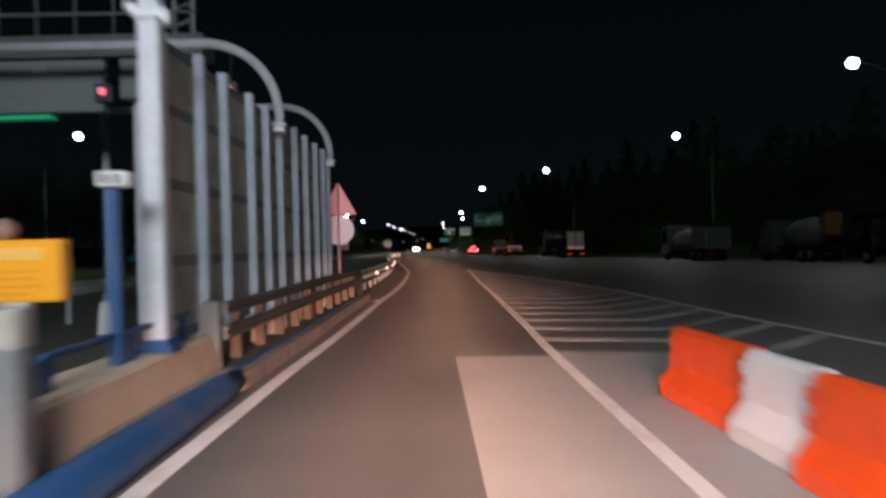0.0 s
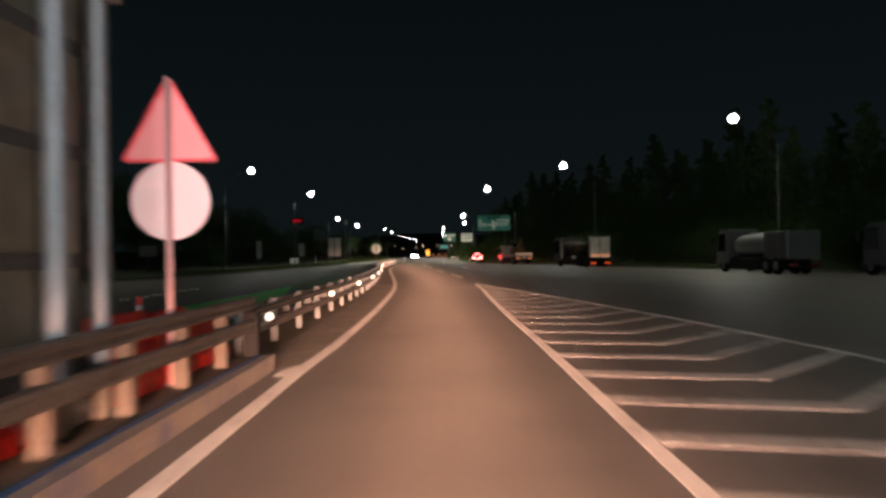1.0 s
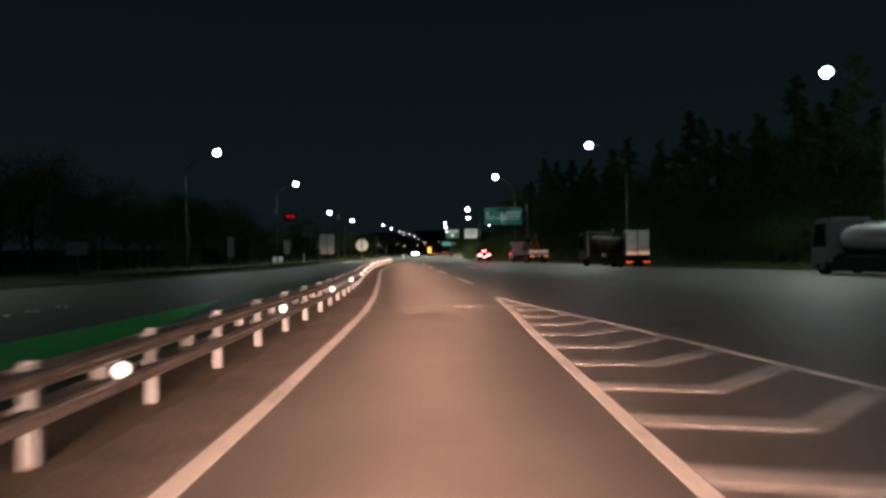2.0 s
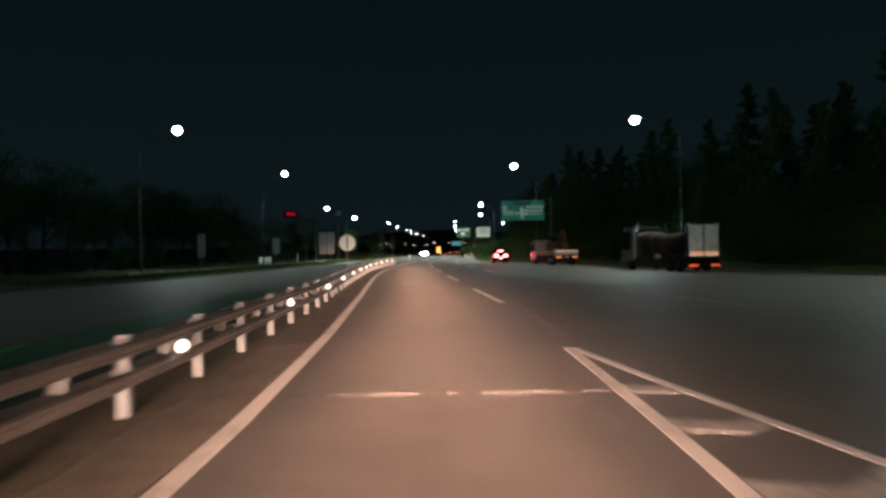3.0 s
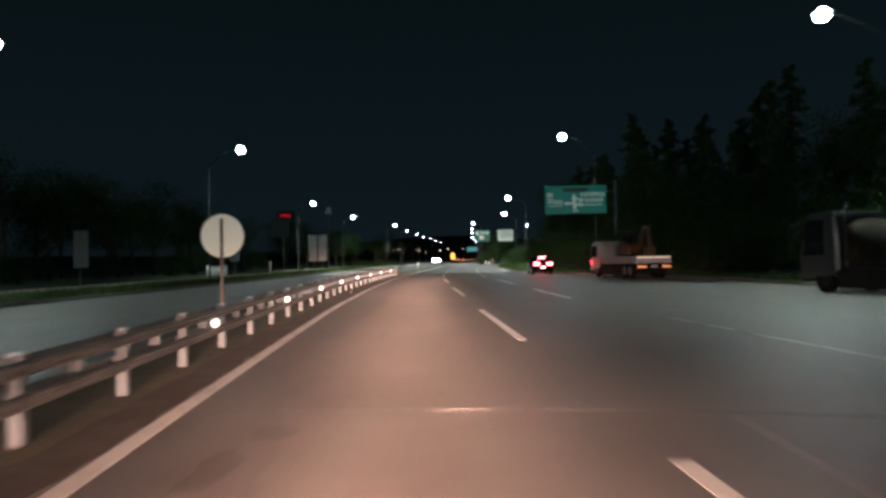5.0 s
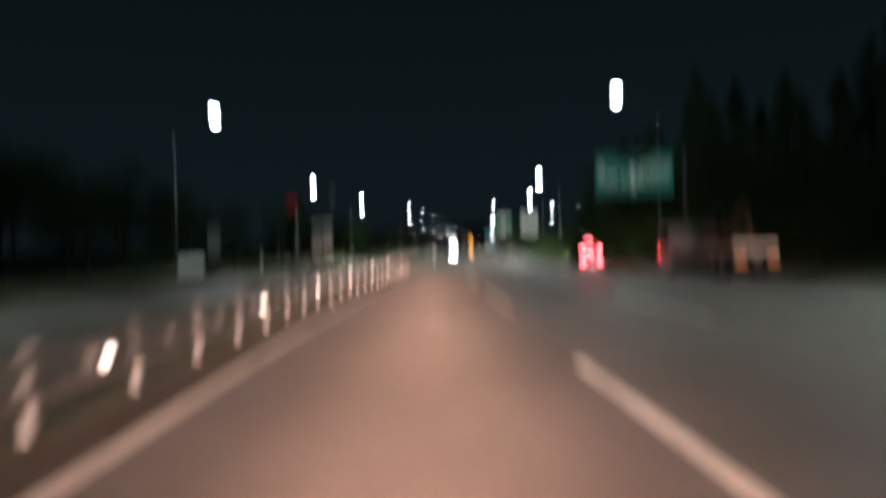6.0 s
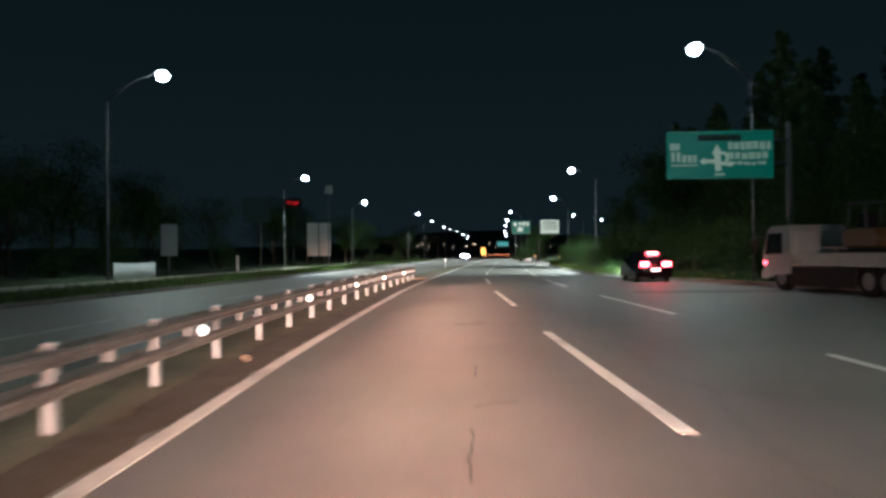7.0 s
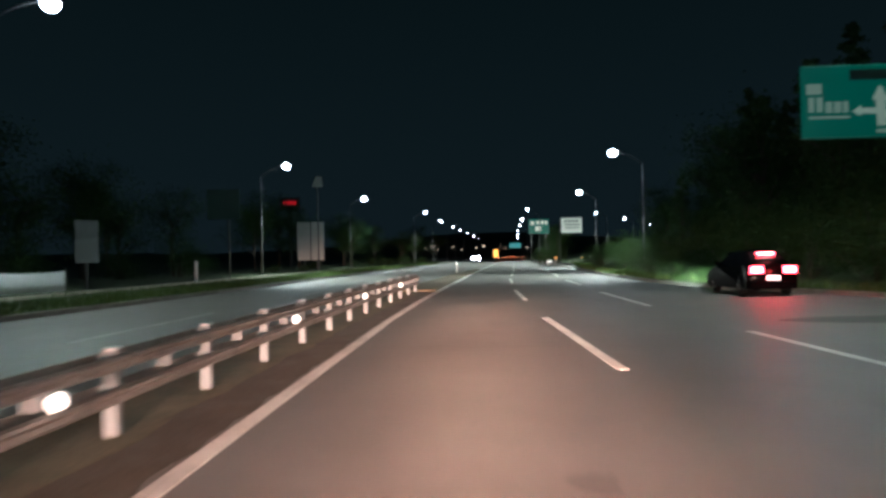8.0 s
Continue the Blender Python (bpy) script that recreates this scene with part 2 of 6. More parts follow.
M_BEACON = plain("dull_brown_dome", (0.30, 0.17, 0.12), 0.45, 0, 0.15, 6.0)
M_YTEXT = plain("faded_brown_lettering", (0.74, 0.32, 0.010), 0.5)
M_YPALE = plain("pale_yellow_band", (0.80, 0.44, 0.09), 0.5)
M_ORANGE = plain("orange_plastic", (0.80, 0.085, 0.012), 0.42, 0, 0.10, 4.0, 0.05, 0, (0.35, 0.06, 0.03), 0.4)
M_WPLASTIC = plain("white_plastic", (0.68, 0.68, 0.68), 0.45, 0, 0.10, 4.0, 0.05, 0, (0.40, 0.37, 0.34), 0.5)
M_REDPLASTIC = plain("red_plastic", (0.72, 0.04, 0.03), 0.45, 0, 0.12, 4.0)
# sign plates and rim glow by themselves, in place of headlamp light on them
M_SIGNPINK = glow("pink_glowing_sign_plate", (1.0, 0.36, 0.38), 0.46)
M_SIGNRIM = glow("red_glowing_sign_rim", (1.0, 0.10, 0.13), 0.42)
M_SIGNPALE = glow("pale_glowing_sign_plate", (1.0, 0.66, 0.68), 0.55)
M_CHEV = worn_paint("gore_paint_worn", (0.46, 0.44, 0.41), (0.09, 0.085, 0.08), 0.8)
M_SIGNPOLE = plain("reddish_sign_pole", (0.86, 0.50, 0.50), 0.5, 0.0)
# darker copy of the sign-back metal; the dim light is put into its colour
M_ALUDIM = plain("dimmed_sign_back", (0.12, 0.135, 0.13), 0.6, 0.1, 0.15, 2.0)
# faint glow stands in for headlamp light coming back off the disc
M_SIGNROUND = glow("round_sign_glow", (0.62, 0.66, 0.54), 0.16)
M_ALU = plain("sign_back_aluminium", (0.68, 0.70, 0.66), 0.5, 0.2, 0.12, 2.0)
M_SIGNDARK = plain("dark_green_band", (0.008, 0.05, 0.035), 0.5)
M_SIGNTEXT = plain("sign_white_sheeting", (0.62, 0.66, 0.60), 0.45, 0, 0.08, 4.0)
M_SIGNFADE = plain("sign_faded_lettering", (0.10, 0.36, 0.26), 0.45, 0, 0.10, 6.0)
# sign arrow glows in place of light thrown back by its sheeting
M_SIGNARROW = glow("sign_arrow_glow", (0.45, 0.55, 0.43), 0.24)
M_SIGNDIMTEXT = plain("greyed_sign_lettering", (0.36, 0.42, 0.33), 0.5, 0, 0.1, 4.0)
# sign faces with thrown-back light put in as emission
M_SIGNCYAN = glow("cyan_sign_glow", (0.05, 0.50, 0.50), 0.32)
M_SIGNCYANDIM = glow("dim_teal_sign_glow", (0.02, 0.20, 0.24), 0.10)
M_SIGNLIT = glow("glowing_white_sign_face", (0.66, 0.70, 0.58), 0.50)
# the plate itself emits, in place of light falling on it
M_PLATELIT = glow("glowing_plate", (0.95, 0.95, 0.92), 1.3)
# green board and its letters also emit, for light thrown back at the viewer
M_SIGNGREENLIT = glow("glowing_green_sign_face", (0.006, 0.18, 0.12), 0.18)
M_LETTERLIT = glow("glowing_sign_lettering", (0.34, 0.46, 0.36), 0.19)
M_BANNER = plain("white_cloth_banner", (0.66, 0.68, 0.68), 0.8, 0, 0.10, 2.0, 0.2)
M_LAMP = glow("lamp_lens", (0.90, 0.96, 1.0), 90.0)
M_FARLAMP = glow("far_lamp_lens", (0.92, 0.96, 1.0), 40.0)
M_POLE = plain("lamp_pole_steel", (0.085, 0.09, 0.092), 0.6, 0.2, 0.15, 3.0)
M_HOUSING = plain("lamp_housing", (0.16, 0.165, 0.17), 0.5, 0.3)
M_LEDRED = glow("red_led", (1.0, 0.16, 0.22), 3.5)
M_LEDTEXT = glow("red_led_text", (1.0, 0.01, 0.03), 0.5)
M_LEDGREEN = glow("green_led", (0.05, 0.7, 0.30), 0.14)
M_LEDPANEL = plain("led_board_face", (0.19, 0.225, 0.222), 0.6, 0, 0.2, 2.0)
M_TAIL = glow("tail_lamp_red", (1.0, 0.03, 0.05), 22.0)
M_TAILCORE = glow("tail_lamp_core", (1.0, 0.42, 0.42), 12.0)
M_AMBER = glow("amber_lamp", (1.0, 0.42, 0.06), 2.2)
# tapes emit a little, for the headlamp light they would return
M_ORTAPE = glow("glowing_orange_tape", (1.0, 0.34, 0.13), 0.55)
M_TAPEPALE = glow("glowing_pale_tape", (0.95, 0.66, 0.48), 0.45)
M_DULLRED = plain("dull_red_lens", (0.10, 0.012, 0.01), 0.3)
M_CABDARK = plain("dim_truck_paint", (0.10, 0.11, 0.108), 0.4, 0, 0.2, 2.0, 0, 0.2, (0.06, 0.055, 0.05), 0.5)
# emission here replaces headlamp light returned by the rear units
M_REDTAPE = glow("glowing_red_reflector", (1.0, 0.13, 0.03), 0.5)
M_HEAD = glow("head_lamp", (1.0, 0.97, 0.95), 60.0)
# studs glow weakly where they would send headlamp light back
M_STUD = glow("stud_reflector_glow", (0.60, 0.56, 0.50), 0.08)
M_ARM = plain("dark_lamp_arm", (0.030, 0.031, 0.032), 0.7, 0.1)
# reflectors are no lamps; emission stands for the headlamp light they return
M_REFLECT = glow("white_reflector_glow", (0.95, 0.88, 0.80), 1.6)
M_TWINKLE = glow("window_light_warm", (1.0, 0.74, 0.52), 1.8)
M_CARBLACK = plain("black_car_paint", (0.002, 0.002, 0.0025), 0.15, 0, 0.1, 2.0)
M_DROP = plain("pale_drop_side", (0.36, 0.37, 0.36), 0.5, 0, 0.15, 2.0, 0, 0, (0.18, 0.16, 0.13), 0.5)
M_DROPSIDE = plain("brown_grey_drop_side", (0.24, 0.23, 0.21), 0.6, 0, 0.2, 2.0, 0, 0, (0.07, 0.06, 0.05), 0.6)
M_PALEMETAL = plain("pale_corner_metal", (0.30, 0.33, 0.33), 0.3, 0.6, 0.15, 3.0)
# truck paint darkened for a cab side that stands in shade
M_CABSHADE = plain("shaded_truck_paint", (0.016, 0.021, 0.022), 0.4, 0, 0.15, 2.0, 0, 0.3)
M_CABWHITE = plain("white_truck_paint", (0.20, 0.215, 0.21), 0.35, 0, 0.10, 2.0, 0, 0.3, (0.30, 0.27, 0.23), 0.3)
M_CABBLUE = plain("grey_blue_truck_paint", (0.045, 0.055, 0.056), 0.35, 0, 0.10, 2.0, 0, 0.3)
M_SILVER = plain("brushed_tank_shell", (0.24, 0.25, 0.26), 0.36, 0.85, 0.10, 2.0)
M_TARP = plain("dark_tarpaulin", (0.008, 0.008, 0.006), 0.9, 0, 0.5, 1.1, 0.5, 0, (0.10, 0.066, 0.03), 0.65)
M_DOORS = plain("pale_truck_doors", (0.78, 0.75, 0.64), 0.55, 0, 0.2, 3.0, 0.1, 0, (0.34, 0.30, 0.21), 0.7)
M_CHASSIS = plain("black_chassis", (0.015, 0.015, 0.015), 0.7)
M_RUBBER = plain("tyre_rubber", (0.008, 0.008, 0.008), 0.85)
M_RIM = plain("steel_rim", (0.10, 0.10, 0.10), 0.5, 0.3)
M_CHROME = plain("chrome", (0.72, 0.74, 0.76), 0.15, 1.0, 0.05)
M_EXCAV = plain("excavator_yellow", (0.085, 0.045, 0.012), 0.5, 0, 0.3, 4.0, 0, 0, (0.05, 0.032, 0.016), 0.7)
M_BARK = plain("bark", (0.06, 0.048, 0.036), 0.9, 0, 0.4, 6.0, 0.8)
M_LEAF = leafy("broad_leaves", (0.016, 0.040, 0.010), (0.038, 0.074, 0.017))
M_NEEDLE = leafy("conifer_needles", (0.024, 0.052, 0.020), (0.050, 0.092, 0.032))
M_BUSH = leafy("shrub_leaves", (0.016, 0.038, 0.009), (0.034, 0.066, 0.015))
M_BLADE = leafy("grass_blades", (0.028, 0.055, 0.012), (0.075, 0.105, 0.030))
M_HILL = plain("far_hill", (0.012, 0.015, 0.014), 1.0, 0, 0.3, 0.02)

for m, level in ((M_CARBLACK, 0.05), (M_CHASSIS, 0.1), (M_RUBBER, 0.1), (M_TARP, 0.1)):
    m.node_tree.nodes["Principled BSDF"].inputs["Specular IOR Level"].default_value = level
mg, ng, lg, bg = mat("tinted_glass")
bg.inputs["Base Color"].default_value = (0.02, 0.024, 0.026, 1)
bg.inputs["Roughness"].default_value = 0.06
bg.inputs["Transmission Weight"].default_value = 0.3
M_GLASS = mg

# grimy see-through wall panels
mp_, np_, lp_, bp_ = mat("grimy_clear_panel")
bp_.inputs["Base Color"].default_value = (0.50, 0.50, 0.41, 1)
bp_.inputs["Roughness"].default_value = 0.55
tcp = np_.new("ShaderNodeTexCoord")
nzp = np_.new("ShaderNodeTexNoise")
nzp.inputs["Scale"].default_value = 2.2
nzp.inputs["Detail"].default_value = 8
lp_.new(tcp.outputs["Object"], nzp.inputs["Vector"])
mrp = np_.new("ShaderNodeMapRange")
mrp.inputs["From Min"].default_value, mrp.inputs["From Max"].default_value = 0.3, 0.7
mrp.inputs["To Min"].default_value, mrp.inputs["To Max"].default_value = 0.55, 0.92
lp_.new(nzp.outputs["Fac"], mrp.inputs["Value"])
lp_.new(mrp.outputs[0], bp_.inputs["Alpha"])
M_PANEL = mp_

# ---------------------------------------------------------------- mesh helpers
def box(bm, cx, cy, cz, sx, sy, sz, bevel=0.0, m=None):
    mm = Matrix.Translation((cx, cy, cz)) @ Matrix.Diagonal((sx, sy, sz, 1))
    if m is not None:
        mm = m @ mm
    r = bmesh.ops.create_cube(bm, size=1.0, matrix=mm)
    if bevel:
        es = list({e for v in r["verts"] for e in v.link_edges})
        bmesh.ops.bevel(bm, geom=es, offset=bevel, segments=2, affect="EDGES", profile=0.5)
    return bm


def tube(bm, pts, radii, seg=10, cap=True):
    """A round bar through the points."""
    pts = [Vector(p) for p in pts]
    if not isinstance(radii, (list, tuple)):
        radii = [radii] * len(pts)
    rings = []
    for i, p in enumerate(pts):
        d = (pts[min(i + 1, len(pts) - 1)] - pts[max(i - 1, 0)]).normalized()
        q = d.to_track_quat("Z", "Y")
        rings.append([bm.verts.new(p + q @ Vector((radii[i] * math.cos(2 * math.pi * k / seg), radii[i] * math.sin(2 * math.pi * k / seg), 0))) for k in range(seg)])
    for a, b in zip(rings, rings[1:]):
        for k in range(seg):
            f = bm.faces.new((a[k], a[(k + 1) % seg], b[(k + 1) % seg], b[k]))
            f.smooth = True
    if cap:
        bm.faces.new(list(reversed(rings[0])))
        bm.faces.new(rings[-1])
    return bm


def prism(bm, outline, a, b, axis="x"):
    """An outline drawn in the plane across the axis, pushed out from a to b."""
    def at(u, v, w):
        return {"x": (w, u, v), "y": (u, w, v), "z": (u, v, w)}[axis]
    lo = [bm.verts.new(at(u, v, a)) for u, v in outline]
    hi = [bm.verts.new(at(u, v, b)) for u, v in outline]
    n = len(outline)
    fs = [bm.faces.new(lo), bm.faces.new(list(reversed(hi)))]
    for i in range(n):
        fs.append(bm.faces.new((lo[i], hi[i], hi[(i + 1) % n], lo[(i + 1) % n])))
    bmesh.ops.recalc_face_normals(bm, faces=fs)
    return bm


def disc(bm, c, r, depth, axis="y", seg=28):
    d = {"x": Vector((depth / 2, 0, 0)), "y": Vector((0, depth / 2, 0)), "z": Vector((0, 0, depth / 2))}[axis]
    return tube(bm, [Vector(c) - d, Vector(c) + d], r, seg)


def mesh_of(name, bm, material):
    me = bpy.data.meshes.new(name)
    bm.normal_update()
    bm.to_mesh(me)
    bm.free()
    me.materials.append(material)
    return me


def part(name, bm, material, parent, label=""):
    ob = new(name, mesh_of(name, bm, material))
    ob.parent = parent
    if label:
        ob["label"] = label
    return ob


def thing(name, at, label, category, group="", kind=""):
    ob = new(name)
    ob.empty_display_size = 0.2
    ob.matrix_basis = at if isinstance(at, Matrix) else Matrix.Translation(at)
    return tagged(ob, label, category, group, kind)


def solid(name, bm, material, label, category, kind="", group=""):
    ob = new(name, mesh_of(name, bm, material))
    return tagged(ob, label, category, group, kind)


def ribbon(bm, centre, width, z0, z1, step=1.0, y0=None, y1=None):
    """A flat strip along y whose centre line is a table of (y, x)."""
    y0 = centre[0][0] if y0 is None else y0
    y1 = centre[-1][0] if y1 is None else y1
    n = max(1, int(math.ceil((y1 - y0) / step)))
    prev = None
    first = None
    for i in range(n + 1):
        y = y0 + (y1 - y0) * i / n
        x = interp(centre, y)
        w = interp(width, y) if isinstance(width, list) else width
        row = [bm.verts.new(p) for p in ((x - w / 2, y, z0), (x - w / 2, y, z1), (x + w / 2, y, z1), (x + w / 2, y, z0))]
        if prev:
            for k in range(3):
                bm.faces.new((prev[k], prev[k + 1], row[k + 1], row[k]))
        else:
            first = row
        prev = row
    bm.faces.new(list(reversed(first)))
    bm.faces.new(prev)
    bmesh.ops.recalc_face_normals(bm, faces=bm.faces[:])
    return bm


# ---------------------------------------------------------------- ground, road, kerbs
LEFT_LINE = [(-30, 1.1), (8, 1.25), (14.6, 1.31), (18.8, 1.40), (22.3, 1.54), (26.7, 1.66), (31, 1.75), (34, 1.88), (37, 1.95), (41, 2.00), (47, 1.99), (52, 1.94), (56, 1.79), (59, 1.66),
             (63.4, 1.40), (68, 1.13), (71, 0.95), (75.5, 0.64), (82, 0.22), (89, -0.21), (92.6, -0.38), (96.5, -0.50), (100, -0.65), (105, -0.78), (110.5, -0.87), (118, -0.96),
             (125, -0.92), (135, -0.70), (160, 0.0), (200, 1.4), (260, 4.0), (330, 8.0)]
RIGHT_LINE = [(-30, 4.70), (14.2, 4.79), (20, 4.82), (24, 4.93), (28.1, 5.0), (34, 5.11), (40, 5.17), (47, 5.30), (51, 5.43), (56.5, 5.48)]
LANE_DASH = [(60, 5.62), (65.9, 5.29), (73.5, 4.84), (81.15, 4.43), (88.6, 3.98), (96.2, 3.62), (103.7, 3.18), (110.4, 2.92), (118, 2.55), (124.7, 2.42), (131.5, 2.30),
             (145, 2.5), (160, 3.1), (200, 4.5), (260, 7.1), (330, 11.0)]
SIDE_DASH = [(60, 11.2), (63.7, 10.8), (70.7, 9.75), (77, 9.02), (82.7, 8.31), (91.5, 7.25), (97, 6.85), (100.6, 6.70), (107.3, 6.35), (114.6, 5.86), (121.3, 5.52), (128.6, 5.32), (143.5, 5.4),
             (160, 6.0), (200, 7.8), (260, 10.3), (330, 14.0)]
RIGHT_EDGE = [(-60, 34), (20, 32), (45, 29), (60, 26.8), (72, 24.6), (88, 20.4), (97, 18.0), (111, 16.4), (118, 14.2), (124, 12.2), (130, 10.0), (137, 8.7), (150, 8.5), (165, 8.7), (185, 10.5), (230, 12.5), (330, 18)]
LEFT_EDGE = [(-60, -30), (40, -21), (70, -16.3), (81, -14.0), (88, -12.8), (96, -12.0), (114, -11.0), (128, -10.4), (150, -9.9), (180, -9.2), (230, -7.0), (330, -3.0)]

bm = bmesh.new()
box(bm, 0, 400, -0.35, 3600, 3600, 0.5)
solid("ground", bm, M_SOIL, "dark grass and soil running to the horizon", "ground", "structure")

bm = bmesh.new()
rows = []
for i in range(0, 131):
    y = -60 + 3.0 * i
    xl, xr = interp(LEFT_EDGE, y), interp(RIGHT_EDGE, y)
    rows.append([bm.verts.new((xl + (xr - xl) * k / 12, y, 0.0)) for k in range(13)])
for a, b in zip(rows, rows[1:]):
    for k in range(12):
        bm.faces.new((a[k], a[k + 1], b[k + 1], b[k]))
ext = bmesh.ops.extrude_face_region(bm, geom=bm.faces[:])
bmesh.ops.translate(bm, vec=(0, 0, -0.14), verts=[v for v in ext["geom"] if isinstance(v, bmesh.types.BMVert)])
bmesh.ops.recalc_face_normals(bm, faces=bm.faces[:])
solid("road", bm, M_ASPHALT, "worn grey asphalt carriageway and wide paved plaza", "road", "structure")

# exit ramp that leaves to the right, far ahead
bm = bmesh.new()
ribbon(bm, [(160, 13.0), (185, 17), (215, 23), (250, 33), (300, 50)], 7.5, -0.1, -0.004, 5)
solid("road", bm, M_ASPHALT, "narrow asphalt slip road leaving the carriageway", "road", "structure")

# pale slab of the toll lane, and tar seams
bm = bmesh.new()
prism(bm, [(3.47, -20), (3.49, 19.9), (6.6, 19.55), (7.1, 12), (7.4, -20)], 0.0, 0.004, "z")
solid("pavement", bm, M_PATCH, "pale concrete slab set into the toll lane", "pavement", "structure")
bm = bmesh.new()
ribbon(bm, [(35.5, -3.15), (40, -3.1), (46, -2.75), (50, -2.75), (58, -3.2)], [(35.5, 2.0), (40, 2.1), (46, 2.0), (50, 1.5), (55, 0.6), (58, 0.05)], -0.003, 0.004, 1.0)
solid("pavement", bm, M_GREENLANE, "green coated guide strip on the asphalt", "pavement", "structure")

bm = bmesh.new()
ribbon(bm, [(30, -1.35), (45, -1.6), (60, -2.1), (72, -2.7), (80, -3.0)], [(30, 1.7), (45, 2.3), (60, 2.6), (72, 2.0), (80, 0.1)], -0.003, 0.0025, 1.0)
solid("pavement", bm, M_GREENSHADE, "dull green coat beside the median, shade in its colour", "pavement", "structure")

# verges with kerbs
def verge(edge, side, name, width, y0, y1, rise, kerb_mat):
    bm = bmesh.new()
    prev = None
    n = int((y1 - y0) / 3)
    for i in range(n + 1):
        y = y0 + (y1 - y0) * i / n
        x = interp(edge, y)
        row = []
        for k, (dx, dz) in enumerate(((0.16, -0.1), (0.16, 0.13), (1.0, 0.16), (3.0, 0.24 + 0.2 * rise), (width * 0.5, 0.3 + rise), (width, 0.2 + rise * 1.7), (width + 1, -0.2))):
            j = 0.05 * noise.noise((x * 0.7 + k, y * 0.6, 0)) if 1 < k < 6 else 0
            row.append(bm.verts.new((x + side * dx, y, dz + j)))
        if prev:
            for k in range(6):
                bm.faces.new((prev[k], prev[k + 1], row[k + 1], row[k]))
        prev = row
    bmesh.ops.recalc_face_normals(bm, faces=bm.faces[:])
    for f in bm.faces:
        f.smooth = True
    solid(name, bm, M_GRASS, "low verge of short rough grass beside the road", "verge", "structure")
    bm = bmesh.new()
    ribbon(bm, [(y, x + side * 0.085) for y, x in edge], 0.15, -0.1, 0.14, 2.0, y0, y1)
    solid("kerb", bm, kerb_mat, "weathered concrete kerb along the verge", "kerb", "structure")


verge(LEFT_EDGE, -1, "verge_west", 16, 30, 300, 0.15, M_KERBDIM)
bm = bmesh.new()
ribbon(bm, [(y, x - 3.3) for y, x in LEFT_EDGE], 0.22, 0.0, 0.40, 2.0, 92, 172)
solid("kerb", bm, M_CONC, "pale concrete edging along the back of the verge", "kerb", "structure")
verge(RIGHT_EDGE, 1, "verge_east", 16, 20, 300, 1.1, M_KERBDIM)

# ---------------------------------------------------------------- road markings
def strip(name, table, width, y0, y1, material, label, step=1.0):
    bm = bmesh.new()
    ribbon(bm, table, width, -0.004, 0.0065, step, y0, y1)
    return solid(name, bm, material, label, "road marking", "structure", "road markings")


strip("edge_line", LEFT_LINE, 0.17, -20, 300, M_PAINT, "long white edge line beside the guard rail")
strip("edge_line", RIGHT_LINE, 0.14, -20, 56.4, M_PAINT, "white line along the hatched gore")
for y0, y1 in ((65.9, 73.5), (81.15, 88.6), (96.2, 103.7), (110.4, 118.0), (124.7, 131.5), (138.5, 145.5), (151.5, 158.5), (165.5, 172.5), (179.5, 186.5), (193.5, 200.5)):
    strip("lane_dash", LANE_DASH, 0.15, y0, y1, M_PAINT, "white painted lane dash on the asphalt", 1.2)
for y0, y1 in ((93.3, 100.6), (107.3, 114.6), (121.3, 128.6), (135, 142), (148.5, 155.5), (162, 169)):
    strip("lane_dash", SIDE_DASH, 0.14, y0, y1, M_PAINT, "white painted lane dash on the asphalt", 1.2)
for y0, y1 in ((63.5, 71.2), (76.9, 85.0)):
    strip("lane_dash", SIDE_DASH, 0.14, y0, y1, M_FAINT, "faded worn lane dash on the asphalt", 1.2)
strip("lane_dash", [(30, 17.5), (37, 15.5), (44, 13.9)], 0.13, 31, 37.5, M_FAINT, "faded worn lane dash on the asphalt", 1.2)
for y0, y1 in ((100, 107), (114, 121), (128, 135), (142, 149)):
    strip("lane_dash", [(90, -6.4), (120, -6.2), (150, -5.4)], 0.13, y0, y1, M_FAINT, "faded worn lane dash on the asphalt", 1.2)

bm = bmesh.new()
prism(bm, [(1.50, 30.95), (1.74, 30.85), (1.82, 31.7), (1.66, 31.8), (1.52, 31.4)], -0.004, 0.005, "z")
solid("edge_line", bm, M_PAINT, "splash of white paint beside the edge line", "road marking", "structure", "road markings")

GORE_R = [(-12, 10.4), (18, 9.55), (20.5, 9.3), (24, 9.1), (28, 9.05), (32, 8.98), (35, 8.70), (37, 8.52), (40, 8.12), (44, 7.58), (48, 6.98), (51, 6.44), (53.8, 5.92), (56.4, 5.55)]
gore = thing("gore_marking", (0, 0, 0), "white hatched gore of chevrons on asphalt", "road marking", "", "structure")
bm = bmesh.new()
ribbon(bm, GORE_R, 0.12, -0.004, 0.0045, 1.0)
part("outline", bm, M_PAINT, gore)
# each bend lies nearer than the ends of its two arms
BEND_Y = [(-10, 19.3), (-8, 22.5), (-4, 28.6), (0, 35.0), (4, 41.4), (7, 46.4), (10, 51.5), (11, 53.1)]
BEND_X = [(18, 7.35), (28.6, 7.12), (35, 6.92), (38.2, 6.64), (43, 6.28), (46.4, 6.10), (51.5, 6.02), (53.1, 5.95)]
